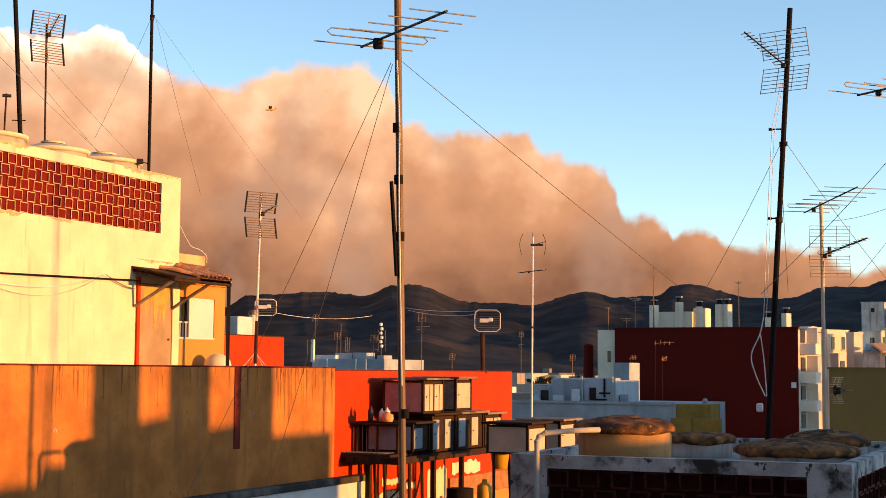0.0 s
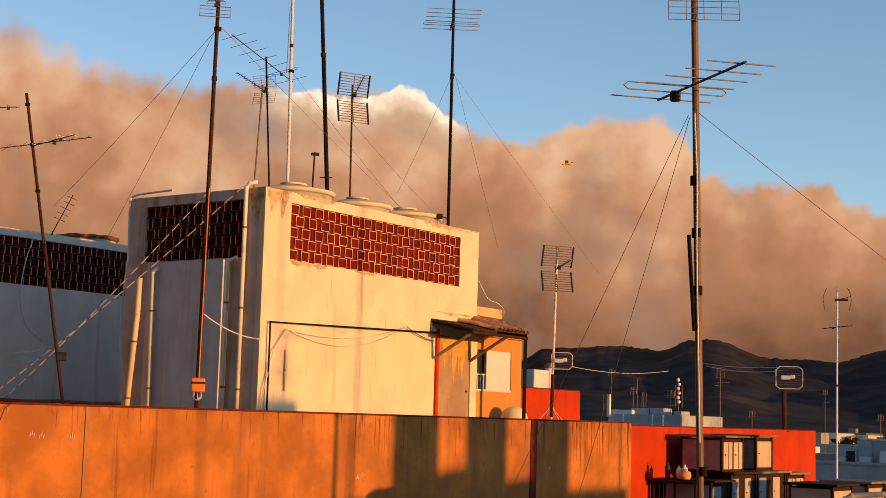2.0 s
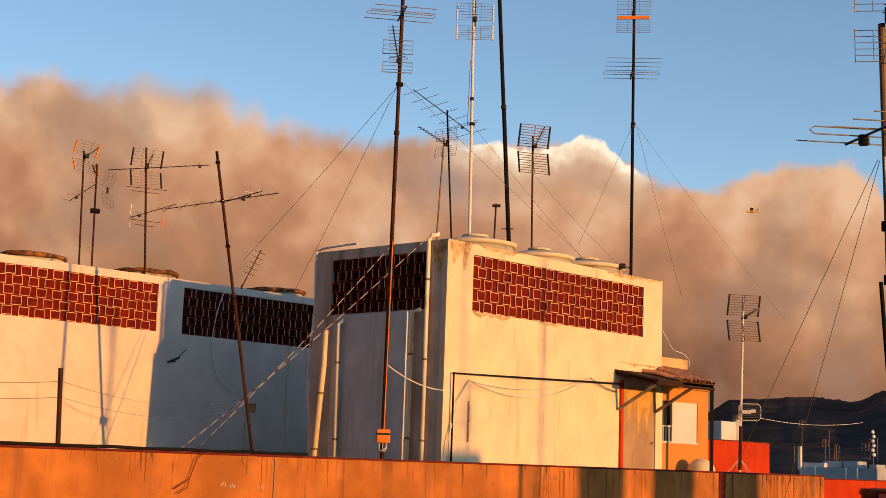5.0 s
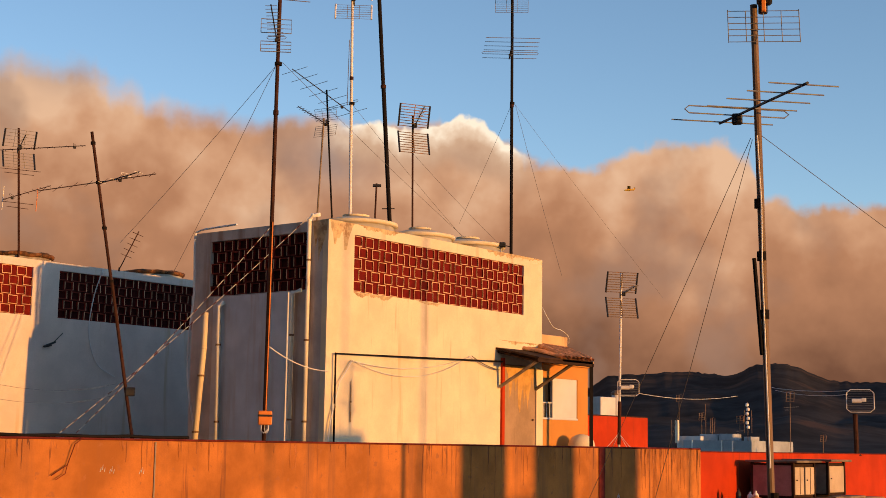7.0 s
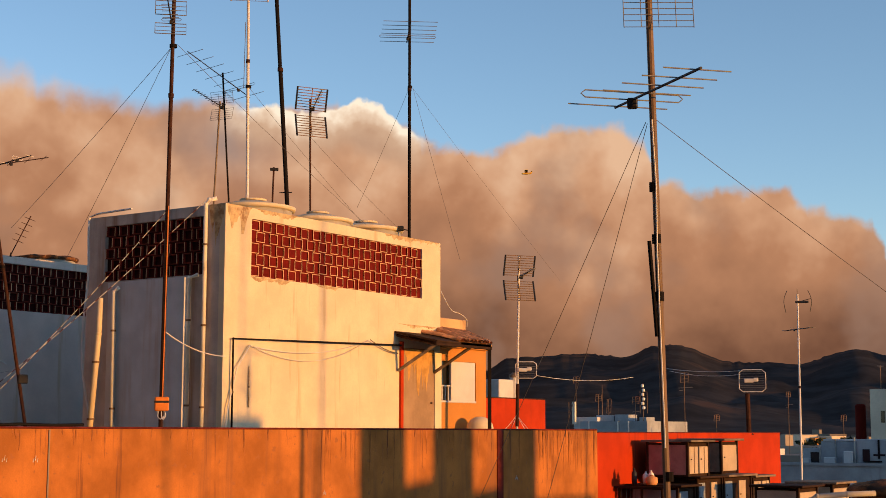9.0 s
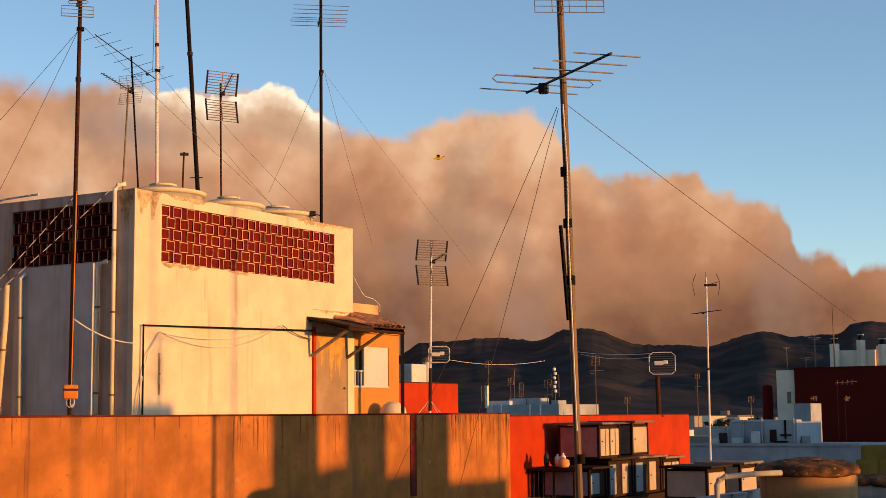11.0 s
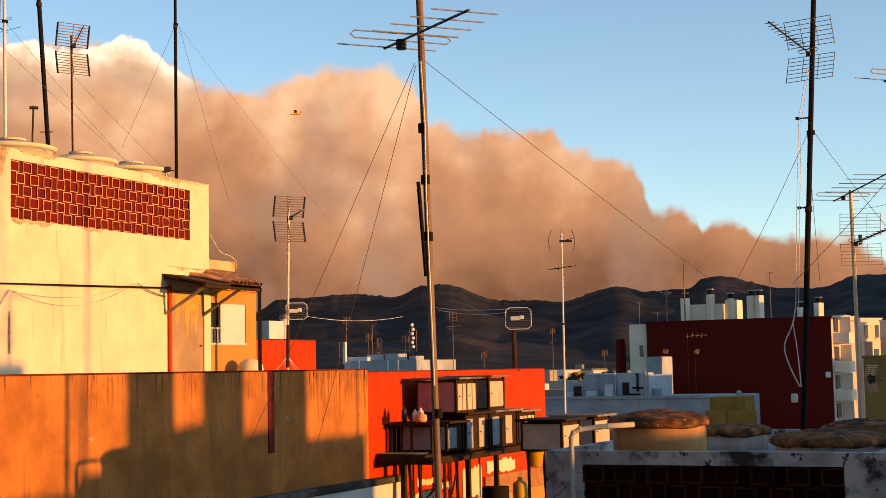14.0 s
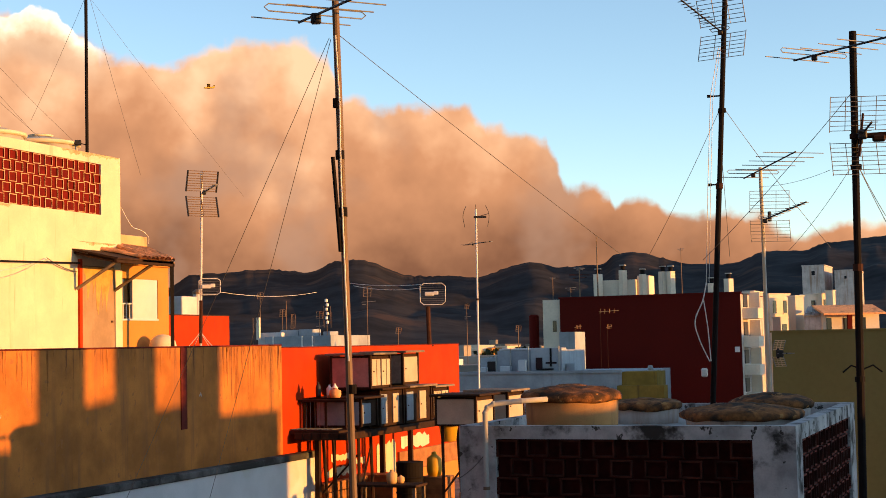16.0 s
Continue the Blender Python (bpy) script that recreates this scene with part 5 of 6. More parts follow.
line(bm, [(0, 0.22, 0.12), (0.02, 0.18, 0.02), (0.02, 0.05, -0.05)], 0.005)
part("twig", bm, M["drip_red"], t)

# ---- pigeon lofts on the terrace ----
bm = B()
bx(bm, -13.88, -7.6, 24.1, 40, -3.75, -3.447)
setting("loft_terrace", bm, M["roof"], "sunlit terrace floor under the pigeon lofts", "terrace")
bm = B()
bx(bm, -13.998, -13.90, 27.32, 35.9, -3.447, -3.0)
setting("wall_dado", bm, M["orange"], "faded orange lower strip of the red wall", "wall")
bm = B()
bx(bm, -13.998, -13.94, 31.85, 35.9, -3.0, -2.54)
setting("wall_bare", bm, M["block"], "strip of bare brown blockwork on the red wall", "wall")
random.seed(3)
for y0, z0, w, h in ((28.1, -2.80, 1.15, 0.17), (28.3, -2.50, 1.0, 0.15), (30.65, -2.98, 1.08, 0.72), (32.05, -2.48, 1.75, 0.28), (29.5, -2.62, 0.5, 0.12)):
    bm = B()
    n_ = 12
    lo = [(y0 + w * i / n_, z0 + random.uniform(-0.04, 0.05)) for i in range(n_ + 1)]
    hi = [(y0 + w * i / n_, z0 + h + random.uniform(-0.06, 0.06)) for i in range(n_, -1, -1)]
    face = bm.faces.new([bm.verts.new((-13.99, p, q)) for p, q in lo + hi])
    ext = bmesh.ops.extrude_face_region(bm, geom=[face])
    bmesh.ops.translate(bm, vec=(0.006, 0, 0), verts=[v for v in ext["geom"] if isinstance(v, bmesh.types.BMVert)])
    bmesh.ops.recalc_face_normals(bm, faces=bm.faces[:])
    setting("trim", bm, M["plaster"], "ragged patch of old cream paint on the red wall", "paint patch")
random.seed(0)


K = 1.13   # the lofts stand close to the red wall


def loft(label, x, y, z, dx, dy, h, side, doors, roof="wood", legs=0.0, cells=2):
    """A wooden pigeon loft: body from the corner (x, y) back along -x and on along +y; legs go down to the terrace."""
    t = thing("pigeon_loft", label, "hutch", x * K, y * K, z * K, 0, "wooden pigeon lofts")
    t.scale = (K, K, K)
    bm = B()
    bx(bm, -dx, -0.03, 0.012, dy, 0, h - 0.02, 0.006)
    part("body", bm, M["dark_wood"], t)
    bm = B()
    bx(bm, -dx + 0.03, -0.05, 0, 0.012, 0.03, h - 0.05)
    part("side_panel", bm, M[side], t)
    for i in range(cells):
        c0, c1 = 0.03 + (dy - 0.06) * i / cells, 0.03 + (dy - 0.06) * (i + 1) / cells
        bm = B()
        bx(bm, -0.03, 0.0, c0 + 0.03, c1 - (c1 - c0) * (0.45 if doors == "blue_panel" else 0.08), 0.05, h - 0.08, 0.006)
        d_ = part("door", bm, M[doors if i % 2 == 0 or doors != "blue_panel" else "pale_panel"], t)
        bm = B()
        rod(bm, (0.0, c0 + 0.08, h * 0.5), (0.02, c0 + 0.08, h * 0.5), 0.012, n=6)
        part("latch", bm, M["rust"], d_)
        if doors == "pale_panel" and cells == 2:
            bm = B()
            q = c0 + (c1 - c0) * 0.5
            bx(bm, 0.0, 0.008, q, q + 0.018, 0.06, h - 0.09)
            part("batten", bm, M["wood"], d_)
    bm = B()
    bx(bm, -dx - 0.07, 0.10, -0.08, dy + 0.06, h, h + 0.04, 0.008)
    part("roof", bm, M[roof], t)
    for sx in (-dx, -0.05):
        for sy in (0.0, dy - 0.05):
            bm = B()
            bx(bm, sx, sx + 0.05, sy - 0.004, sy + 0.046, 0, h, 0.004)
            part("corner_post", bm, M["dark_wood"], t)
    if legs:
        for sx in (-dx + 0.1, -0.12):
            for sy in (0.12, dy - 0.12):
                bm = B()
                rod(bm, (sx + random.uniform(-0.1, 0.1), sy + random.uniform(-0.1, 0.1), -legs), (sx, sy, 0.01), 0.03, n=6)
                part("leg", bm, M["dark_wood"], t)
        bm = B()
        rod(bm, (-dx + 0.1, 0.12, -legs * 0.75), (-0.12, 0.12, -legs * 0.3), 0.018, n=6)
        rod(bm, (-0.12, 0.12, -legs * 0.8), (-0.12, dy - 0.12, -legs * 0.25), 0.018, n=6)
        part("brace", bm, M["dark_wood"], t)
    return t


loft("faded red wooden pigeon loft with pale slatted doors", -11.29, 24.55, -0.80, 0.84, 0.93, 0.62, "rose_panel", "pale_panel")
loft("grey wooden pigeon loft with a tall cream door", -11.29, 26.05, -0.78, 0.84, 0.80, 0.62, "wood", "pale_panel", cells=1)
low = loft("dark pigeon loft with grey-blue doors on thin stilts", -11.25, 24.02, -1.47, 0.95, 0.75, 0.50, "blue_panel", "blue_panel", "dark_wood", 1.6, 1)
loft("long dark pigeon loft row with grey and cream doors on stilts", -11.25, 24.85, -1.52, 0.95, 1.15, 0.68, "dark_wood", "blue_panel", "dark_wood", 0, 2)
loft("long dark pigeon loft row with grey-blue doors on stilts", -11.25, 26.05, -1.52, 0.95, 1.35, 0.68, "dark_wood", "blue_panel", "wood", 0, 2)
loft("pigeon loft with a barred cream front", -11.25, 27.45, -1.50, 0.95, 0.9, 0.62, "wood", "pale_panel", "wood", 0, 2)
loft("pale plywood pigeon loft under a projecting board roof", -9.10, 24.2, -1.46, 0.80, 0.95, 0.52, "pale_panel", "pale_panel", "dark_wood", 1.6, 1)
loft("pale plywood pigeon loft under a projecting board roof", -9.05, 25.75, -1.46, 0.80, 0.95, 0.54, "pale_panel", "pale_panel", "wood", 1.6, 1)
# the dark planks also draw the black shadow band under the lofts
deck = thing("loft_deck", "long plank deck carrying the pigeon lofts, shadow band in its dark colour", "deck", -12.72, 26.4, -1.72)
for k in range(6):
    bm = B()
    bx(bm, -1.15 + 0.2 * k, -0.96 + 0.2 * k, 0, 5.7 - 0.1 * (k % 2), -0.16, -0.02, 0.008)
    part("plank", bm, M["dark_wood"], deck)
for k in range(4):
    bm = B()
    bx(bm, -0.9, -0.8, 0.4 + 1.6 * k, 0.5 + 1.6 * k, -1.727, -0.16)
    part("post", bm, M["dark_wood"], deck)
# open cage with a landing tray
cage = thing("landing_cage", "open dark timber cage with a wire landing tray", "cage", -12.25 * K, 23.85 * K, -1.50 * K)
cage.scale = (K, K, K)
for sx in (-0.5, -0.1, 0.35, 0.75):
    bm = B()
    bx(bm, sx, sx + 0.04, -0.02, 0.02, 0, 0.5, 0.004)
    part("upright", bm, M["dark_wood"], cage)
bm = B()
bx(bm, -0.55, 0.85, -0.1, 0.9, 0.5, 0.54, 0.006)
part("roof", bm, M["dark_wood"], cage)
bm = B()
bx(bm, -0.5, 0.8, 0.55, 0.6, 0, 0.5)
part("back_board", bm, M["wood"], cage)
bm = B()
bx(bm, -0.75, 0.85, -0.45, 0.85, -0.07, 0.0, 0.006)
part("floor_board", bm, M["dark_wood"], cage)
for i in range(12):
    bm = B()
    rod(bm, (-0.4 + 0.1 * i, -0.44, 0.02), (-0.4 + 0.1 * i, 0.0, 0.02), 0.008, n=5)
    part("tray_wire", bm, M["alu"], cage)
for i in range(10):
    bm = B()
    rod(bm, (-0.48 + 0.09 * i, 0.0, 0.02), (-0.48 + 0.09 * i, 0.0, 0.5), 0.006, n=5)
    part("cage_wire", bm, M["alu"], cage)
for sx, sy in ((-0.4, 0.0), (0.5, 0.0), (-0.4, 0.7), (0.5, 0.7)):
    bm = B()
    rod(bm, (sx + 0.08, sy, -1.55), (sx, sy, -0.05), 0.032, n=6)
    part("leg", bm, M["dark_wood"], cage)


def pot(label, x, y, z, r, h, material, name="pot"):
    t = thing(name, label, name.replace("_", " "), x * K, y * K, z * K)
    t.scale = (K, K, K)
    part("body", turned(B(), [(r * 0.8, 0), (r, h * 0.3), (r * 0.95, h * 0.8), (r * 0.4, h * 0.95), (r * 0.3, h)], 16), M[material], t, smooth=True)
    part("mouth", turned(B(), [(r * 0.34, h), (r * 0.34, h + h * 0.08), (r * 0.2, h + h * 0.1)], 12), M[material], t)
    return t


pot("white plastic canister on the loft roof", -11.85, 23.95, -0.93, 0.055, 0.21, "pvc", "canister")
pot("white plastic canister on the loft roof", -11.74, 23.95, -0.93, 0.055, 0.23, "pvc", "canister")
pot("wooden tub on the loft roof", -11.66, 23.80, -0.93, 0.11, 0.16, "tile", "tub")
pot("dark bottle on the loft roof", -12.0, 23.8, -0.93, 0.05, 0.26, "plastic", "bottle")
pot("yellow plastic jar standing on a crate", -10.62, 25.90, -2.51, 0.15, 0.42, "jar", "jar")
pot("small cream jug on the work table", -10.62, 23.90, -2.455, 0.10, 0.22, "peach", "jug")
pot("small cream jug on the work table", -10.48, 23.98, -2.455, 0.065, 0.13, "peach", "jug")
pail = thing("hanging_pail", "yellow plastic pail hanging under the plywood loft", "bucket", -11.05, 27.75, -1.98)
part("body", turned(B(), [(0.15, 0), (0.19, 0.30), (0.20, 0.31)], 18), M["jar"], pail, smooth=True)
bm = B()
line(bm, curve([(-0.19, 0, 0.29), (-0.1, 0, 0.35), (0, 0, 0.37), (0.1, 0, 0.35), (0.19, 0, 0.29)]), 0.006)
part("handle", bm, M["wire"], pail)
t = thing("oil_drum", "black drum standing on the terrace", "drum", -12.4, 28.85, -3.05 * K)
part("shell", turned(B(), [(0.29, 0), (0.29, 0.28), (0.305, 0.3), (0.29, 0.32), (0.29, 0.6), (0.305, 0.62), (0.29, 0.64), (0.29, 0.95)], 28), M["black"], t)
t = thing("work_table", "low dark wooden table on the terrace", "table", -12.1, 27.0, -3.05 * K)
bm = B()
bx(bm, -0.7, 0.75, -0.3, 0.3, 0.62, 0.67, 0.008)
part("tabletop", bm, M["dark_wood"], t)
for sx in (-0.65, 0.65):
    for sy in (-0.25, 0.22):
        bm = B()
        bx(bm, sx, sx + 0.06, sy, sy + 0.06, 0, 0.62)
        part("leg", bm, M["wood"], t)
for x_, y_, w_, h_, k_ in ((-12.0, 26.1, 0.9, 0.6, "block"), (-10.62, 25.70, 0.6, 0.61, "block"), (-10.0, 27.3, 1.0, 0.55, "orange"), (-9.6, 26.9, 0.6, 0.6, "block")):
    t = thing("crate", "weathered wooden crate under the lofts", "crate", x_ * K, y_ * K, -3.05 * K, random.uniform(-12, 12))
    bm = B()
    bx(bm, -w_ / 2, w_ / 2, 0, 0.5, 0, h_, 0.01)
    part("body", bm, M[k_], t)
    for k in range(3):
        bm = B()
        bx(bm, -w_ / 2 - 0.012, w_ / 2 + 0.012, -0.012, 0.0, h_ * (0.08 + 0.33 * k), h_ * (0.26 + 0.33 * k))
        part("board", bm, M[k_], t)

# ---- near tank house: tanks and pipe ----
water_tank(-5.661, 18.648, -1.387, 0.617, 0.638, 0.121, "round water tank under a lichen-covered rough lid", "lichen", "tank")
water_tank(-5.528, 22.089, -1.421, 0.510, 0.388, 0.077, "round water tank under a lichen-covered rough lid", "lichen", "plaster_old_shade")
water_tank(-3.875, 21.090, -1.421, 0.799, 0.299, 0.133, "squat water tank under a broad mossy lid", "lichen", "plaster_old_shade")
water_tank(-3.718, 22.644, -1.421, 0.600, 0.378, 0.133, "squat water tank under a broad mossy lid", "lichen", "plaster_old_shade")
pipe("white plastic vent pipe bent over the roof edge", [tuple(N * q for q in p) for p in [(-5.80, 15.70, -4.2), (-5.80, 15.70, -0.80), (-5.78, 15.72, -0.74), (-5.72, 15.76, -0.70), (-5.45, 15.95, -0.675), (-5.20, 16.15, -0.665)]], 0.034, "cement")
cable("thin dark cable lying along the tank house", sag((-6.83, 17.45, -1.72), (-6.47, 17.45, -1.42), 0.03), 0.006, "wire")

# low terrace wall of concrete blocks in front of the lofts
low_wall = tagged(new("wall_block"), "rough low wall of bare concrete blocks", "wall", kind="structure")
low_wall.matrix_basis = pose(-13.5, 26.35, EYE - 3.447)
bme = bpy.data.meshes.new("concrete_block")
bm = B()
bx(bm, 0, 0.385, 0, 0.19, 0, 0.188, 0.008)
bm.to_mesh(bme)
bm.free()
bme.materials.append(M["block"])
for r_ in range(5):
    for c_ in range(14):
        if c_ < 8 and r_ > 1 or r_ == 4 or r_ == 3 and random.random() < 0.35:
            continue
        o = new("concrete_block", bme)
        o.parent = low_wall
        o.matrix_basis = pose(c_ * 0.40 + (0.2 if r_ % 2 else 0) + random.uniform(-0.006, 0.006), random.uniform(-0.012, 0.012), r_ * 0.2, 0, 0, random.uniform(-1.2, 1.2))


# lower courses of bare blocks along the red wall
foot_wall = tagged(new("wall_courses"), "sunlit courses of bare brown blocks along the red wall", "wall", kind="structure")
foot_wall.matrix_basis = pose(-13.89, 27.34, EYE - 3.447, 0, 0, 90)
for r_ in range(3):
    for c_ in range(11 if r_ < 2 else 6):
        o = new("concrete_block", bme)
        o.parent = foot_wall
        o.matrix_basis = pose(c_ * 0.40 + (0.2 if r_ % 2 else 0) + random.uniform(-0.006, 0.006), random.uniform(-0.012, 0.008) - 0.2, r_ * 0.2, 0, 0, random.uniform(-1, 1))


# ---- buildings further off ----
# dark red block: white side, chimneys, balconies, roof aerials
bm = B()
bx(bm, -2.0, -0.02, 0.3, 12, 0, 22.45)
part("side_wing", bm, M["far_white"], far_red, "white rendered side wing")
bm = B()
bx(bm, -0.9, -0.5, 0.26, 0.3, 19.0, 20.2)
part("window", bm, M["glass"], far_red)
bm = B()
bx(bm, -0.1, 19.4, -0.1, 0.2, 22.5, 22.68)
part("coping", bm, M["dark_red"], far_red)
for k in range(7):
    z = 21.0 - 2.9 * k
    bm = B()
    bx(bm, 19.3, 20.9, 1.0 + 0.05 * k, 4.0, z - 1.1, z, 0.02)
    part("balcony", bm, M["far_white"], far_red, "white balcony parapet")
    bm = B()
    bx(bm, 19.32, 19.4, 1.3, 3.6, z + 0.1, z + 1.5)
    part("window", bm, M["glass"], far_red)
    bm = B()
    bx(bm, 19.32, 19.4, 6.0, 9.5, z - 0.6, z + 1.4)
    part("window", bm, M["glass"], far_red)
    bm = B()
    bx(bm, 19.3, 20.4, 5.0 + 0.05 * k, 5.2, z - 1.1, z + 1.7)
    part("fin_wall", bm, M["far_white"], far_red)
bm = B()
bx(bm, 19.3, 19.31, 0.1, 13.9, 0, 22.4)
# darker plaster stands in for shade on this sun-facing side
part("side_wall", bm, M["plaster_old_shade"], far_red)
bm = B()
bx(bm, 18.6, 19.1, -0.03, 0.0, 16.5, 17.05)
part("vent_plate", bm, M["white"], far_red)


def chimney_stack(x, y, z, w, h, caps):
    t = thing("chimney_stack", "sunlit white chimney stack with dark caps", "chimney", x, y, z, 0, "white chimney stacks")
    for k in range(caps):
        q = w * (k + 0.5) / caps
        bm = B()
        half = w / caps * 0.40
        bx(bm, -half, half, -half, half, 0, h, 0.02)
        bmesh.ops.transform(bm, matrix=pose(q, 0.7, 0, 0, 0, 56), verts=bm.verts[:])
        part("shaft", bm, M["far_white"], t)
        part("flue", turned(B(), [(0.24, h), (0.24, h + 0.5)], 10, (q, 0.7, 0)), M["black"], t)
        bm = B()
        bx(bm, q - 0.3, q + 0.3, 0.4, 1.0, h + 0.5, h + 0.6)
        part("cap", bm, M["cement"], t)
    return t


for px_x, w_, h_, c_ in ((-43.2, 0.9, 2.6, 1), (-40.4, 0.8, 2.9, 1), (-38.2, 0.7, 2.4, 1), (-36.1, 1.7, 2.6, 2), (-30.9, 0.7, 1.2, 1), (-29.2, 0.9, 1.6, 1)):
    chimney_stack(px_x, 151.0, 4.5, w_, h_, c_)
t = thing("roof_room", "small white stair room among the chimneys", "building", -42.6, 152.0, 4.5)
bm = B()
bx(bm, 0, 3.9, 0, 3, 0, 1.9, 0.03)
bx(bm, 3.9, 5.2, 0.6, 3, 0, 2.3, 0.03)
part("wall", bm, M["far_white"], t)


def thin_aerial(x, y, z, h, r, label, arms=2):
    t = thing("roof_aerial", label, "aerial", x, y, z, math.degrees(math.atan2(-x, y)), "thin roof aerials")
    bm = B()
    rod(bm, (0, 0, 0), (0, 0, h), r, r * 0.7, 6)
    part("pole", bm, M["steel"], t)
    for k in range(arms):
        zz = h * (0.97 - 0.2 * k * random.uniform(0.6, 1.3))
        w = r * random.uniform(6, 13)
        bm = B()
        rod(bm, (-w, 0, zz), (w, 0, zz + random.uniform(-0.1, 0.1) * w), r * 0.7, n=5)
        rod(bm, (-w * 0.6, 0, zz - w * 0.35), (w * 0.7, 0, zz - w * 0.3), r * 0.5, n=5)
        part("crossarm", bm, M["rust" if k % 2 else "alu"], t)
    return t


thin_aerial(-42.6, 151, 4.5, 6.6, 0.09, "tall thin white radio mast on the red block", 0)
thin_aerial(-44.6, 151, 4.5, 3.4, 0.09, "thin white mast on the red block")
thin_aerial(-33.5, 151, 4.5, 5.0, 0.05, "thin wire aerial on the red block", 1)
for x_, h_ in ((-47.5, 2.4), (-45.5, 1.2)):
    thin_aerial(x_, 150.6, 4.5, h_, 0.05, "thin wire aerial on the red block", 1)

for x_, z_, w_ in ((-28.1, 2.1, 1.4), (-29.9, 1.05, 0.5), (-27.6, 1.0, 0.4)):
    t = thing("roof_aerial", "small reddish aerial in front of the red block", "aerial", x_, 100, -18, 0, "thin roof aerials")
    bm = B()
    rod(bm, (0, 0, 0), (0, 0, 18 + z_), 0.012, n=5)
    part("pole", bm, M["rust"], t)
    bm = B()
    rod(bm, (-0.1, 0, 17.9 + z_), (w_, -0.2, 17.98 + z_), 0.018, n=5)
    for k in range(4):
        rod(bm, (w_ * k / 4, -0.05 * k, 17.78 + z_), (w_ * k / 4 + 0.03, -0.05 * k, 18.1 + z_), 0.012, n=5)
    part("crossarm", bm, M["tile"], t)

t = thing("grey_roof_house", "low grey flat-roofed house behind the lofts", "building", -21.5, 49.5, -18)
bm = B()
bx(bm, 0, 5.0, 0, 5.0, 0, 16.1)
part("wall", bm, M["grey"], t)
# blue-white houses below, with the yellow end
wh = thing("white_house", "low whitewashed house with a yellow end wall", "building", -23.4, 60, -18)
bm = B()
bx(bm, 0, 7.4, 0, 9, 0, 16.62)
part("wall", bm, M["white_in_shade"], wh)
bm = B()
bx(bm, -0.05, 7.42, -0.06, 0.1, 16.62, 16.74)
part("coping", bm, M["white_in_shade"], wh)
bm = B()
bx(bm, 7.4, 8.9, 0.02, 1.6, 0, 16.66)
part("end_wall", bm, M["yellow"], wh, "yellow rendered end")
bm = B()
bx(bm, 7.35, 9.35, -0.6, 0.02, 0, 16.1)
part("step_wall", bm, M["yellow"], wh)
up = thing("white_roof_room", "whitewashed rooftop rooms with small dark openings", "building", -23.15, 62, -1.4)
bm = B()
bx(bm, 0.9, 4.1, 0, 3, 0, 1.02, 0.02)
part("wall", bm, M["white_in_shade"], up)
bm = B()
bx(bm, 2.7, 4.15, -0.7, 0, 0, 1.12, 0.02)
part("bay", bm, M["white_in_shade"], up)
bm = B()
bx(bm, 0, 0.9, 0.2, 2, 0, 0.72, 0.02)
part("lean_to", bm, M["white_in_shade"], up)
for x0, x1_, z0, z1 in ((0.35, 0.75, 0.0, 0.55), (2.95, 3.25, 0.2, 0.7), (3.4, 3.9, 0.42, 0.5)):
    bm = B()
    bx(bm, x0, x1_, -0.73 if x0 > 2.5 else 0.17, -0.70 if x0 > 2.5 else 0.2, z0, z1)
    part("opening", bm, M["glass"], up)
bm = B()
bx(bm, 3.6, 3.68, -0.74, -0.70, 0.3, 1.1)
part("drain", bm, M["black"], up)
for x0, y0, w_, h_, k_ in ((1.1, -0.28, 0.5, 0.34, "white"), (1.9, -0.22, 0.35, 0.5, "white_in_shade"), (2.2, -0.95, 0.34, 0.62, "white"), (0.1, -0.1, 0.28, 0.3, "white"), (4.2, -0.3, 0.4, 0.42, "white_in_shade")):
    bm = B()
    bx(bm, x0, x0 + w_, y0, y0 + 0.25, 0, h_, 0.02)
    part("vent_box", bm, M[k_], up)
for x0, h_ in ((1.55, 1.02), (2.62, 1.1), (4.02, 1.1), (0.85, 0.72)):
    bm = B()
    rod(bm, (x0, -0.74 if x0 > 2.6 else -0.04, 0), (x0, -0.74 if x0 > 2.6 else -0.04, h_ + 0.1), 0.03, n=6)
    part("drain", bm, M["cement"], up)
bm = B()
bx(bm, 3.05, 3.75, -1.0, -0.7, 0.16, 0.22)
part("shelf", bm, M["black"], up)
bm = B()
bx(bm, 1.0, 4.0, -0.02, 0.1, 1.02, 1.12, 0.02)
part("parapet", bm, M["white"], up)
t = thing("white_tower_block", "narrow white block beside the red one", "building", -24.3, 78, -18)
bm = B()
bx(bm, 0, 0.9, 0, 2, 0, 18.5)
part("wall", bm, M["white_in_shade"], t)
t = thing("rust_tank", "small rust-red water tank on a roof", "tank", -50.2, 152, 0.2)
part("shell", turned(B(), [(0.55, -18), (0.55, 2.6), (0.4, 2.75)], 16), M["dark_red"], t)
t = thing("roof_dome", "tiny white ball on the yellow house", "dome", -15.0, 61, -1.3)
part("shell", turned(B(), [(0.1, 0), (0.13, 0.08), (0.08, 0.2)], 12), M["white_in_shade"], t)

# sunlit white houses on the right
R_ = "white houses behind the olive wall"


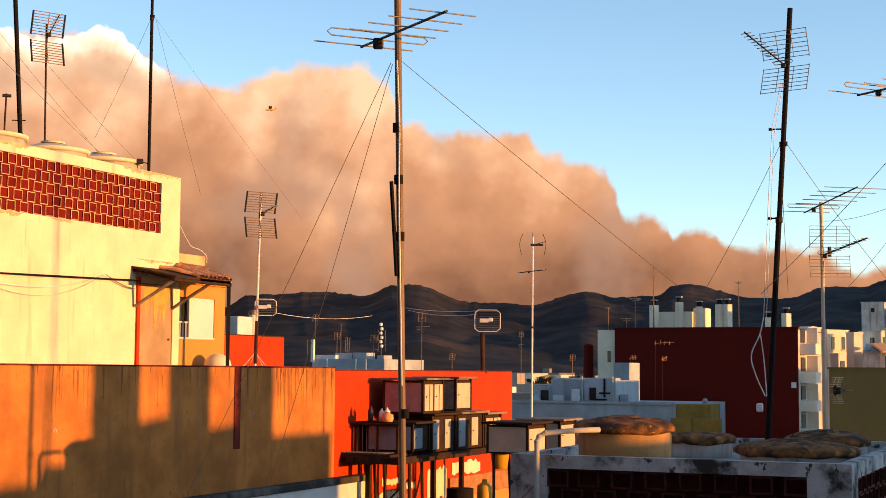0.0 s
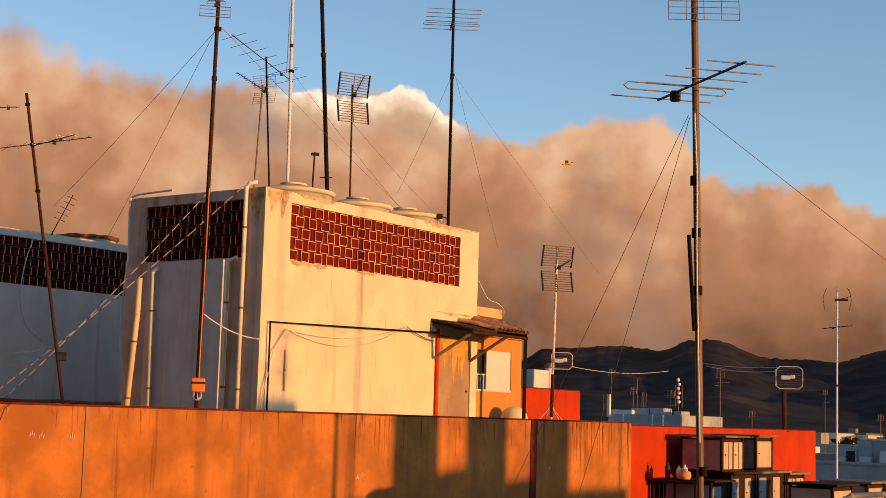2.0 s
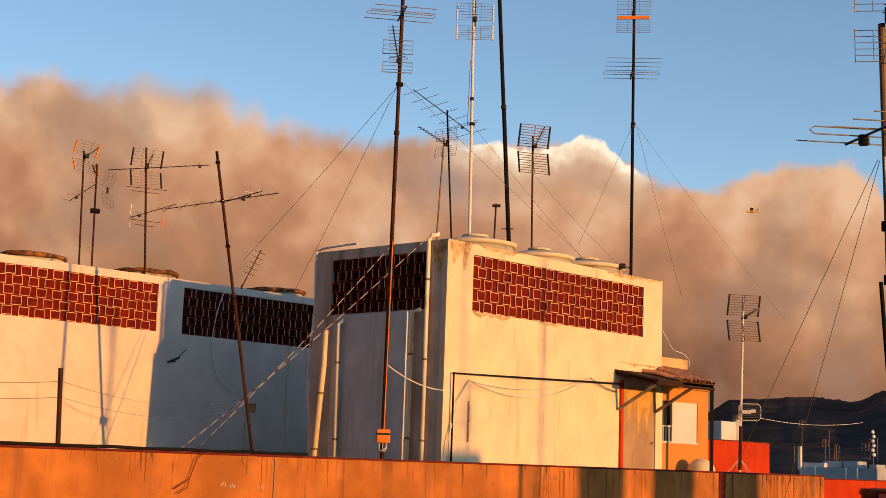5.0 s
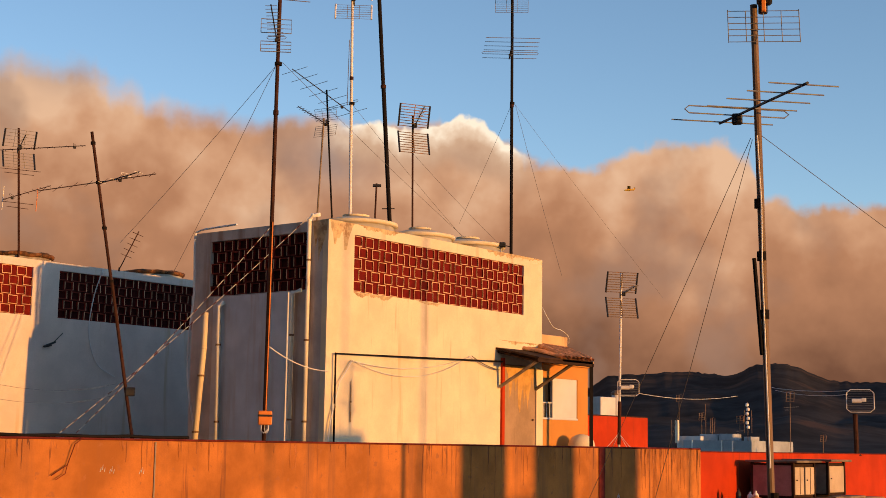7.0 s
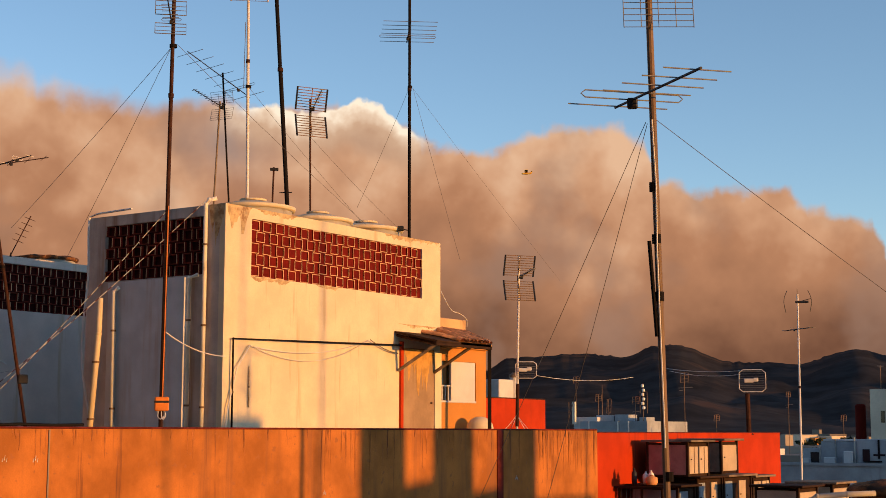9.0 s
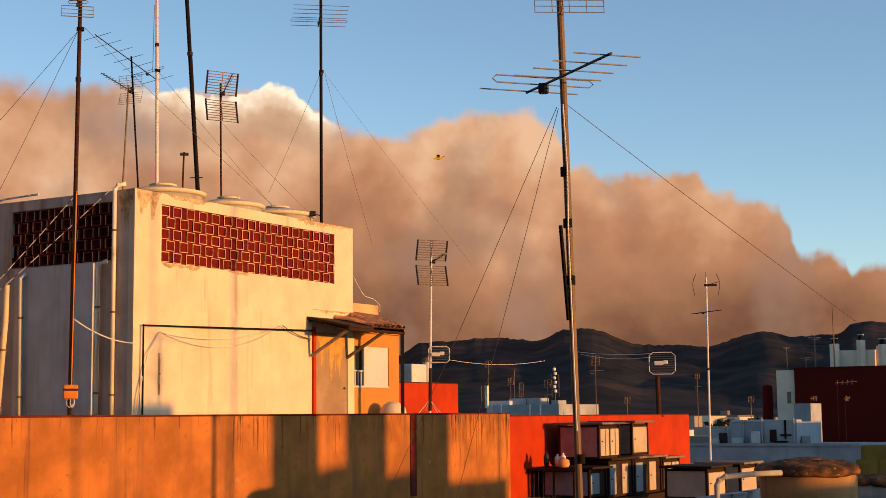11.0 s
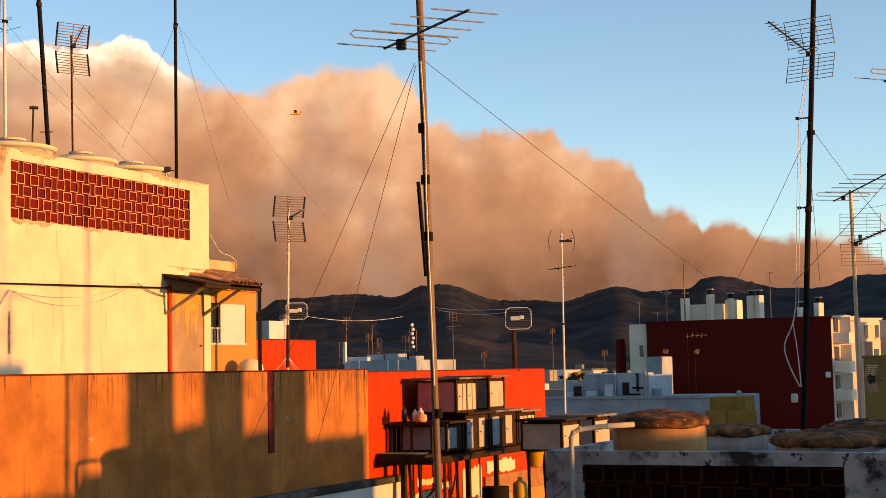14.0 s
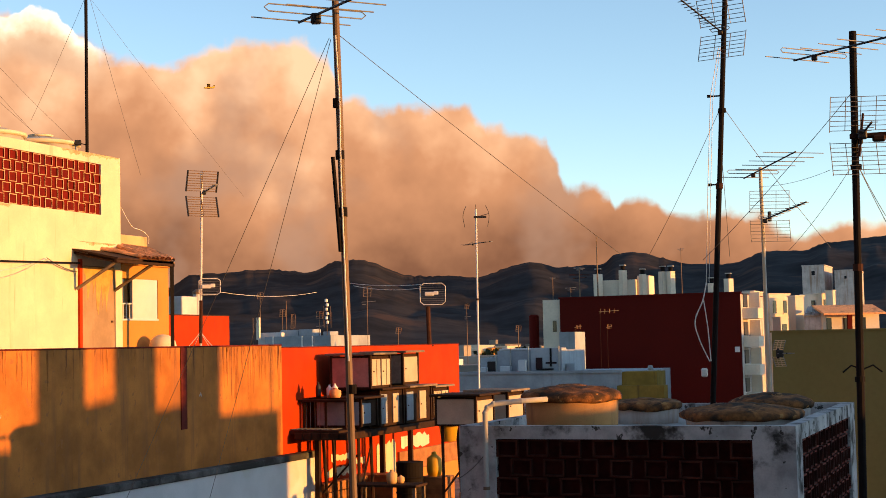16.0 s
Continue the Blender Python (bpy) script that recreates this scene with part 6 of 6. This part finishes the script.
def white_flats(label, x, y, w, d, top, turn=0.0, cols=2, rows=1, w_mat="far_white", win=(0.7, 1.1)):
    """A block from its front corner; turned ones catch the sun on their front."""
    t = thing("white_apartments", label, "building", x, y, -18, turn, R_)
    bm = B()
    bx(bm, 0, w, 0, d, 0, 18 + top, 0.02)
    part("wall", bm, M[w_mat], t)
    bm = B()
    bx(bm, -0.08, w + 0.08, -0.08, d + 0.08, 18 + top, 18 + top + 0.14)
    part("cornice", bm, M[w_mat], t)
    for c_ in range(cols):
        for r_ in range(rows):
            q, z = w * (c_ + 0.5) / cols, 18 + top - 0.7 - win[1] - 2.4 * r_
            bm = B()
            bx(bm, q - win[0] / 2, q + win[0] / 2, -0.06, 0.05, z, z + win[1])
            p_ = part("window", bm, M["glass"], t)
            bm = B()
            bx(bm, q - win[0] / 2 - 0.1, q + win[0] / 2 + 0.1, -0.16, 0.0, z - 0.12, z)
            part("sill", bm, M[w_mat], p_)
    return t


white_flats("square grey-white stair tower with one small window", -28.7, 205, 3.0, 9, 9.57, 0, 1, 1, "plaster_old_shade", (0.45, 0.6))
white_flats("square grey-white stair tower over the flats", -24.36, 205, 2.9, 9, 8.76, 0, 1, 1, "plaster_old_shade", (0.3, 0.4))
white_flats("sunlit white house with a tall dark doorway", -28.6, 176, 3.56, 1.2, 5.0, 56, 2, 3, "far_white", (0.55, 1.5))
white_flats("sunlit white rooftop box", -29.75, 170, 2.05, 1.2, 5.11, 56, 0, 0)
white_flats("grey gabled rooftop room", -30.95, 172, 1.2, 4, 5.3, 0, 0, 0, "plaster_old_shade")
white_flats("small sunlit white house end", -25.4, 175, 1.45, 1.2, 4.65, 56, 0, 0)
white_flats("sunlit white flats in a row", -26.0, 190, 1.98, 1.2, 5.2, 56, 1, 1)
white_flats("sunlit white flats in a row", -24.4, 191, 2.11, 1.2, 5.3, 56, 2, 1, "far_white", (0.4, 0.9))
white_flats("sunlit white flats in a row", -22.9, 190, 0.53, 1.2, 5.6, 56, 0, 0)
# the shade of this white wall is put into its darker plaster
white_flats("low white house wall in shade", -24.0, 173, 2.0, 3, 2.4, 0, 0, 0, "plaster_old_shade")
white_flats("narrow sunlit house between taller walls", -26.1, 168, 1.19, 1.2, 2.1, 56, 1, 1)
white_flats("narrow sunlit house between taller walls", -30.9, 167, 2.11, 1.2, 3.0, 56, 2, 2, "orange", (0.4, 1.0))
for b_, w_, top_ in ((20.95, 3.2, -1.3), (20.45, 3.0, -0.5), (19.95, 3.8, -1.0), (19.35, 2.6, -0.7), (21.5, 2.4, -1.6)):
    white_flats("small sunlit house among dark trees", *polar(b_, 236), w_, 3, top_, 56, 2, 1, "orange" if w_ > 3.5 else "far_white", (0.5, 0.8))
t = thing("terracotta_roof", "long terracotta eaves over sunlit flats", "building", -22.0, 171, -18, 26)
bm = B()
bx(bm, 0.2, 6.8, 0, 3.9, 0, 20.6)
part("wall", bm, M["far_white"], t)
bm = B()
vs_ = [bm.verts.new(p) for p in ((-0.2, -1.6, 20.5), (7.0, -1.6, 20.5), (7.0, 2.4, 21.5), (-0.2, 2.4, 21.5), (-0.2, -1.6, 20.3), (7.0, -1.6, 20.3), (7.0, 2.4, 21.3), (-0.2, 2.4, 21.3))]
for q in ((0, 1, 2, 3), (7, 6, 5, 4), (0, 4, 5, 1), (1, 5, 6, 2), (2, 6, 7, 3), (3, 7, 4, 0)):
    bm.faces.new([vs_[i] for i in q])
part("eaves", bm, M["tile"], t)
for k in range(3):
    bm = B()
    bx(bm, 0.6 + 2.0 * k, 1.2 + 2.0 * k, -0.06, 0.02, 18.5, 20.0)
    part("window", bm, M["glass"], t)
bm = B()
bx(bm, 2.6, 3.1, -1.5, -1.1, 0, 20.35)
part("pier", bm, M["dark_red"], t, "dark red corner pier")
t = thing("tiled_lean_to", "small grey corrugated lean-to roof", "roof", -23.95, 171.5, -18)
bm = B()
bx(bm, 0, 1.9, 0, 1.5, 0, 20.3)
part("wall", bm, M["plaster_old_shade"], t)
for k in range(9):
    bm = B()
    rod(bm, (0.1 + 0.21 * k, -0.3, 20.35), (0.1 + 0.21 * k, 3.0, 21.35), 0.11, n=6)
    part("corrugation", bm, M["cement"], t)
bm = B()
bx(bm, -0.06, 25.1, -0.05, 0.15, 18.16, 18.24)
part("coping", bm, M["olive"], olive)

# flat roof past the red wall, with its vents and aerials
pl = thing("flat_roof_house", "pale flat-roofed house with vent boxes and low parapets", "building", -46.84, 84, -18)
bm = B()
bx(bm, 0.65, 5.43, 0, 6, 0, 18.69)
part("wall", bm, M["white_in_shade"], pl)
bm = B()
bx(bm, 0, 1.73, 0.3, 3, 0, 18.96, 0.02)
part("stair_room", bm, M["white"], pl)
for x0, x1_, h_ in ((1.39, 2.67, 1.10), (2.75, 3.74, 1.12), (4.5, 5.0, 0.95)):
    bm = B()
    bx(bm, x0, x1_, 0.8, 2.0, 18.69, 18 + h_, 0.02)
    part("vent_box", bm, M["white_in_shade"], pl)
for x0 in (1.25, 3.35, 4.1):
    bm = B()
    bx(bm, x0, x0 + 0.07, -0.06, 0.0, 0, 18.69)
    part("drain", bm, M["pvc"], pl)
bm = B()
bx(bm, 0.1, 0.3, -0.1, 0.1, 18.5, 19.96)
part("chimney", bm, M["far_white"], pl, "sunlit white flue")


def panel_aerial(x, y, z, top, pw, ph, label, bars=3, arm=0.0):
    """A thin mast with a small upright grid panel at its head."""
    t = thing("roof_aerial", label, "aerial", x, y, z, math.degrees(math.atan2(-x, y)), "thin roof aerials")
    h = top - z
    bm = B()
    rod(bm, (0, 0, 0), (0, 0, h), 0.022, n=6)
    part("pole", bm, M["steel"], t)
    if pw:
        bm = B()
        for k in range(bars):
            q = -pw / 2 + pw * k / (bars - 1)
            rod(bm, (q, 0, h - ph), (q + 0.04, 0, h), 0.02, n=5)
        for k in range(bars + 1):
            q = h - ph + ph * k / bars
            rod(bm, (-pw / 2, 0, q), (pw / 2, 0, q + 0.04), 0.014, n=5)
        part("grid_panel", bm, M["steel"], t, "rusty grid panel")
    if arm:
        bm = B()
        rod(bm, (-arm * 0.4, 0, h - 0.95), (arm * 0.6, 0, h - 0.9), 0.014, n=5)
        rod(bm, (-arm * 0.35, 0, h - 1.1), (-arm * 0.1, 0, h - 1.1), 0.02, n=5)
        part("crossarm", bm, M["alu"], t)
    return t


A_ = "thin aerial with a rusty grid panel on a far roof"
panel_aerial(-42.65, 84.9, 0.69, 2.23, 0.42, 0.45, A_, 3, 0.5)
panel_aerial(-45.5, 85.2, 0.95, 2.44, 0.36, 0.45, A_, 3)
panel_aerial(-44.95, 85.6, 0.69, 2.12, 0.26, 0.9, A_, 2)
panel_aerial(-47.2, 84.3, -18, 1.97, 0, 0, "thin bare pole beside the flat roof")
panel_aerial(-47.6, 86.0, -18, 3.64, 0.36, 0.4, A_, 3)
panel_aerial(-45.85, 86.4, -18, 3.05, 0, 0, "thin bare pole beside the flat roof")
panel_aerial(-38.8, 84.0, -18, 3.68, 0.46, 0.6, A_, 3, 0.9)
mast_ = panel_aerial(-42.05, 84.8, 0.69, 3.12, 0, 0, "pale radio mast with stacked drums")
for k in range(6):
    part("drum", turned(B(), [(0.05, 0), (0.10, 0.03), (0.10, 0.17), (0.05, 0.2)], 10, (0.03 * (-1) ** k, 0, 0.75 + 0.28 * k)), M["pvc"], mast_)
for q in (-0.2, 0.25):
    bm = B()
    rod(bm, (q, 0, 0.5), (q, 0, 1.9), 0.018, n=5)
    part("side_rod", bm, M["steel"], mast_)
for a_, r_, h_ in ((20.9, 110, 4.4), (18.9, 90, 2.0), (23.6, 88, 2.0)):
    x_, y_ = polar(a_, r_)
    g_ = thing("far_house", "far flat-roofed house carrying an aerial", "house", x_, y_, -18, 0, "far flat-roofed houses")
    bm = B()
    bx(bm, -4, 2, -0.6, 7, 0, 16.4 - 0.4 * random.random())
    part("wall", bm, M["far_town"], g_)
    bm = B()
    bx(bm, -2.5, -1.3, 1, 2.4, 16.0, 16.8)
    part("vent_box", bm, M["white"], g_)
    panel_aerial(x_, y_, -2.0, h_ * 0.8 - 0.6, 0.3, 0.35, A_, 3, 0.5 if h_ > 4.2 else 0)

bm = B()
random.seed(11)
for k in range(420):
    a_ = random.uniform(-6, 38)
    r_ = 130 * (1 + 8 * random.random() ** 1.4)
    x_, y_ = polar(a_, r_)
    if r_ < 330 and a_ < 16:
        continue
    w_, d_ = random.uniform(6, 16), random.uniform(6, 16)
    top = random.uniform(-9, -1.0) + (1.5 if random.random() < 0.12 else 0) - r_ * 0.001
    bx(bm, x_ - w_, x_ + w_, y_ - d_, y_ + d_, -18, top)
    if random.random() < 0.6:
        bx(bm, x_ + w_ * 0.1, x_ + w_ * 0.4, y_ - d_ * 0.5, y_ - d_ * 0.2, top, top + random.uniform(0.8, 2.2))
town = tagged(part("far_town_roofs", bm, M["far_town"]), "low pale and ochre houses of the distant town", "houses", kind="stuff")

# dark trees between the far houses
leaf = bpy.data.meshes.new("leaf_clump")
rt = random.Random(5)
vs, fs = [], []
for k in range(260):
    c = Vector((rt.gauss(0, 1.4), rt.gauss(0, 1.4), 2.6 + rt.gauss(0, 0.9)))
    for q in range(3):
        d = Vector((rt.uniform(-1, 1), rt.uniform(-1, 1), rt.uniform(-1, 1))).normalized() * 0.4
        e = Vector((rt.uniform(-1, 1), rt.uniform(-1, 1), rt.uniform(-1, 1))).normalized() * 0.3
        i = len(vs)
        vs += [c - d, c + e, c + d, c - e]
        fs.append((i, i + 1, i + 2, i + 3))
leaf.from_pydata(vs, [], fs)
leaf.materials.append(M["leaf"])
for a_, r_ in ((19.3, 150), (18.6, 155), (18.0, 150), (17.4, 158), (18.9, 140), (21.0, 158), (21.6, 180), (19.5, 175), (18.3, 170)):
    x_, y_ = polar(a_, r_)
    t = thing("tree", "dark leafy tree between far houses", "tree", x_, y_, -5.1 - 1.2 * rt.random(), 0, "far trees")
    bm = B()
    rod(bm, (0, 0, -13.5), (0.1, 0, 2.0), 0.28, 0.14, 8)
    for k in range(4):
        rod(bm, (0.1, 0, 0.6 + 0.3 * k), (math.cos(k * 1.7) * 1.3, math.sin(k * 1.7) * 1.3, 2.4 + 0.2 * k), 0.10, 0.03, 6)
    part("trunk", bm, M["wood"], t)
    o = new("crown", leaf)
    o.parent = t
    o.matrix_basis = pose(0, 0, 0, 0, 0, rt.uniform(0, 360)) @ Matrix.Diagonal((1.0, 1.0, rt.uniform(0.8, 1.1), 1))

# a small aircraft over the smoke, very far
pl = thing("water_bomber", "tiny yellow and red fire-fighting aircraft in the distance", "aircraft", *polar(30.8, 900), 160, 31)
part("fuselage", rod(rod(B(), (-3.0, 0, 0.0), (2.2, 0, 0.25), 0.5, 0.6, 8), (-3.0, 0, 0), (-3.9, 0, -0.1), 0.5, 0.15, 8), M["aircraft"], pl)
bm = B()
bx(bm, -1.8, 0.2, -8.5, 8.5, 0.9, 1.1)
part("wing", bm, M["aircraft"], pl)
bm = B()
bx(bm, 2.1, 2.9, -0.1, 0.1, 0.2, 1.6)
bx(bm, 2.1, 3.0, -2.6, 2.6, 1.1, 1.22)
part("tail", bm, M["aircraft"], pl)
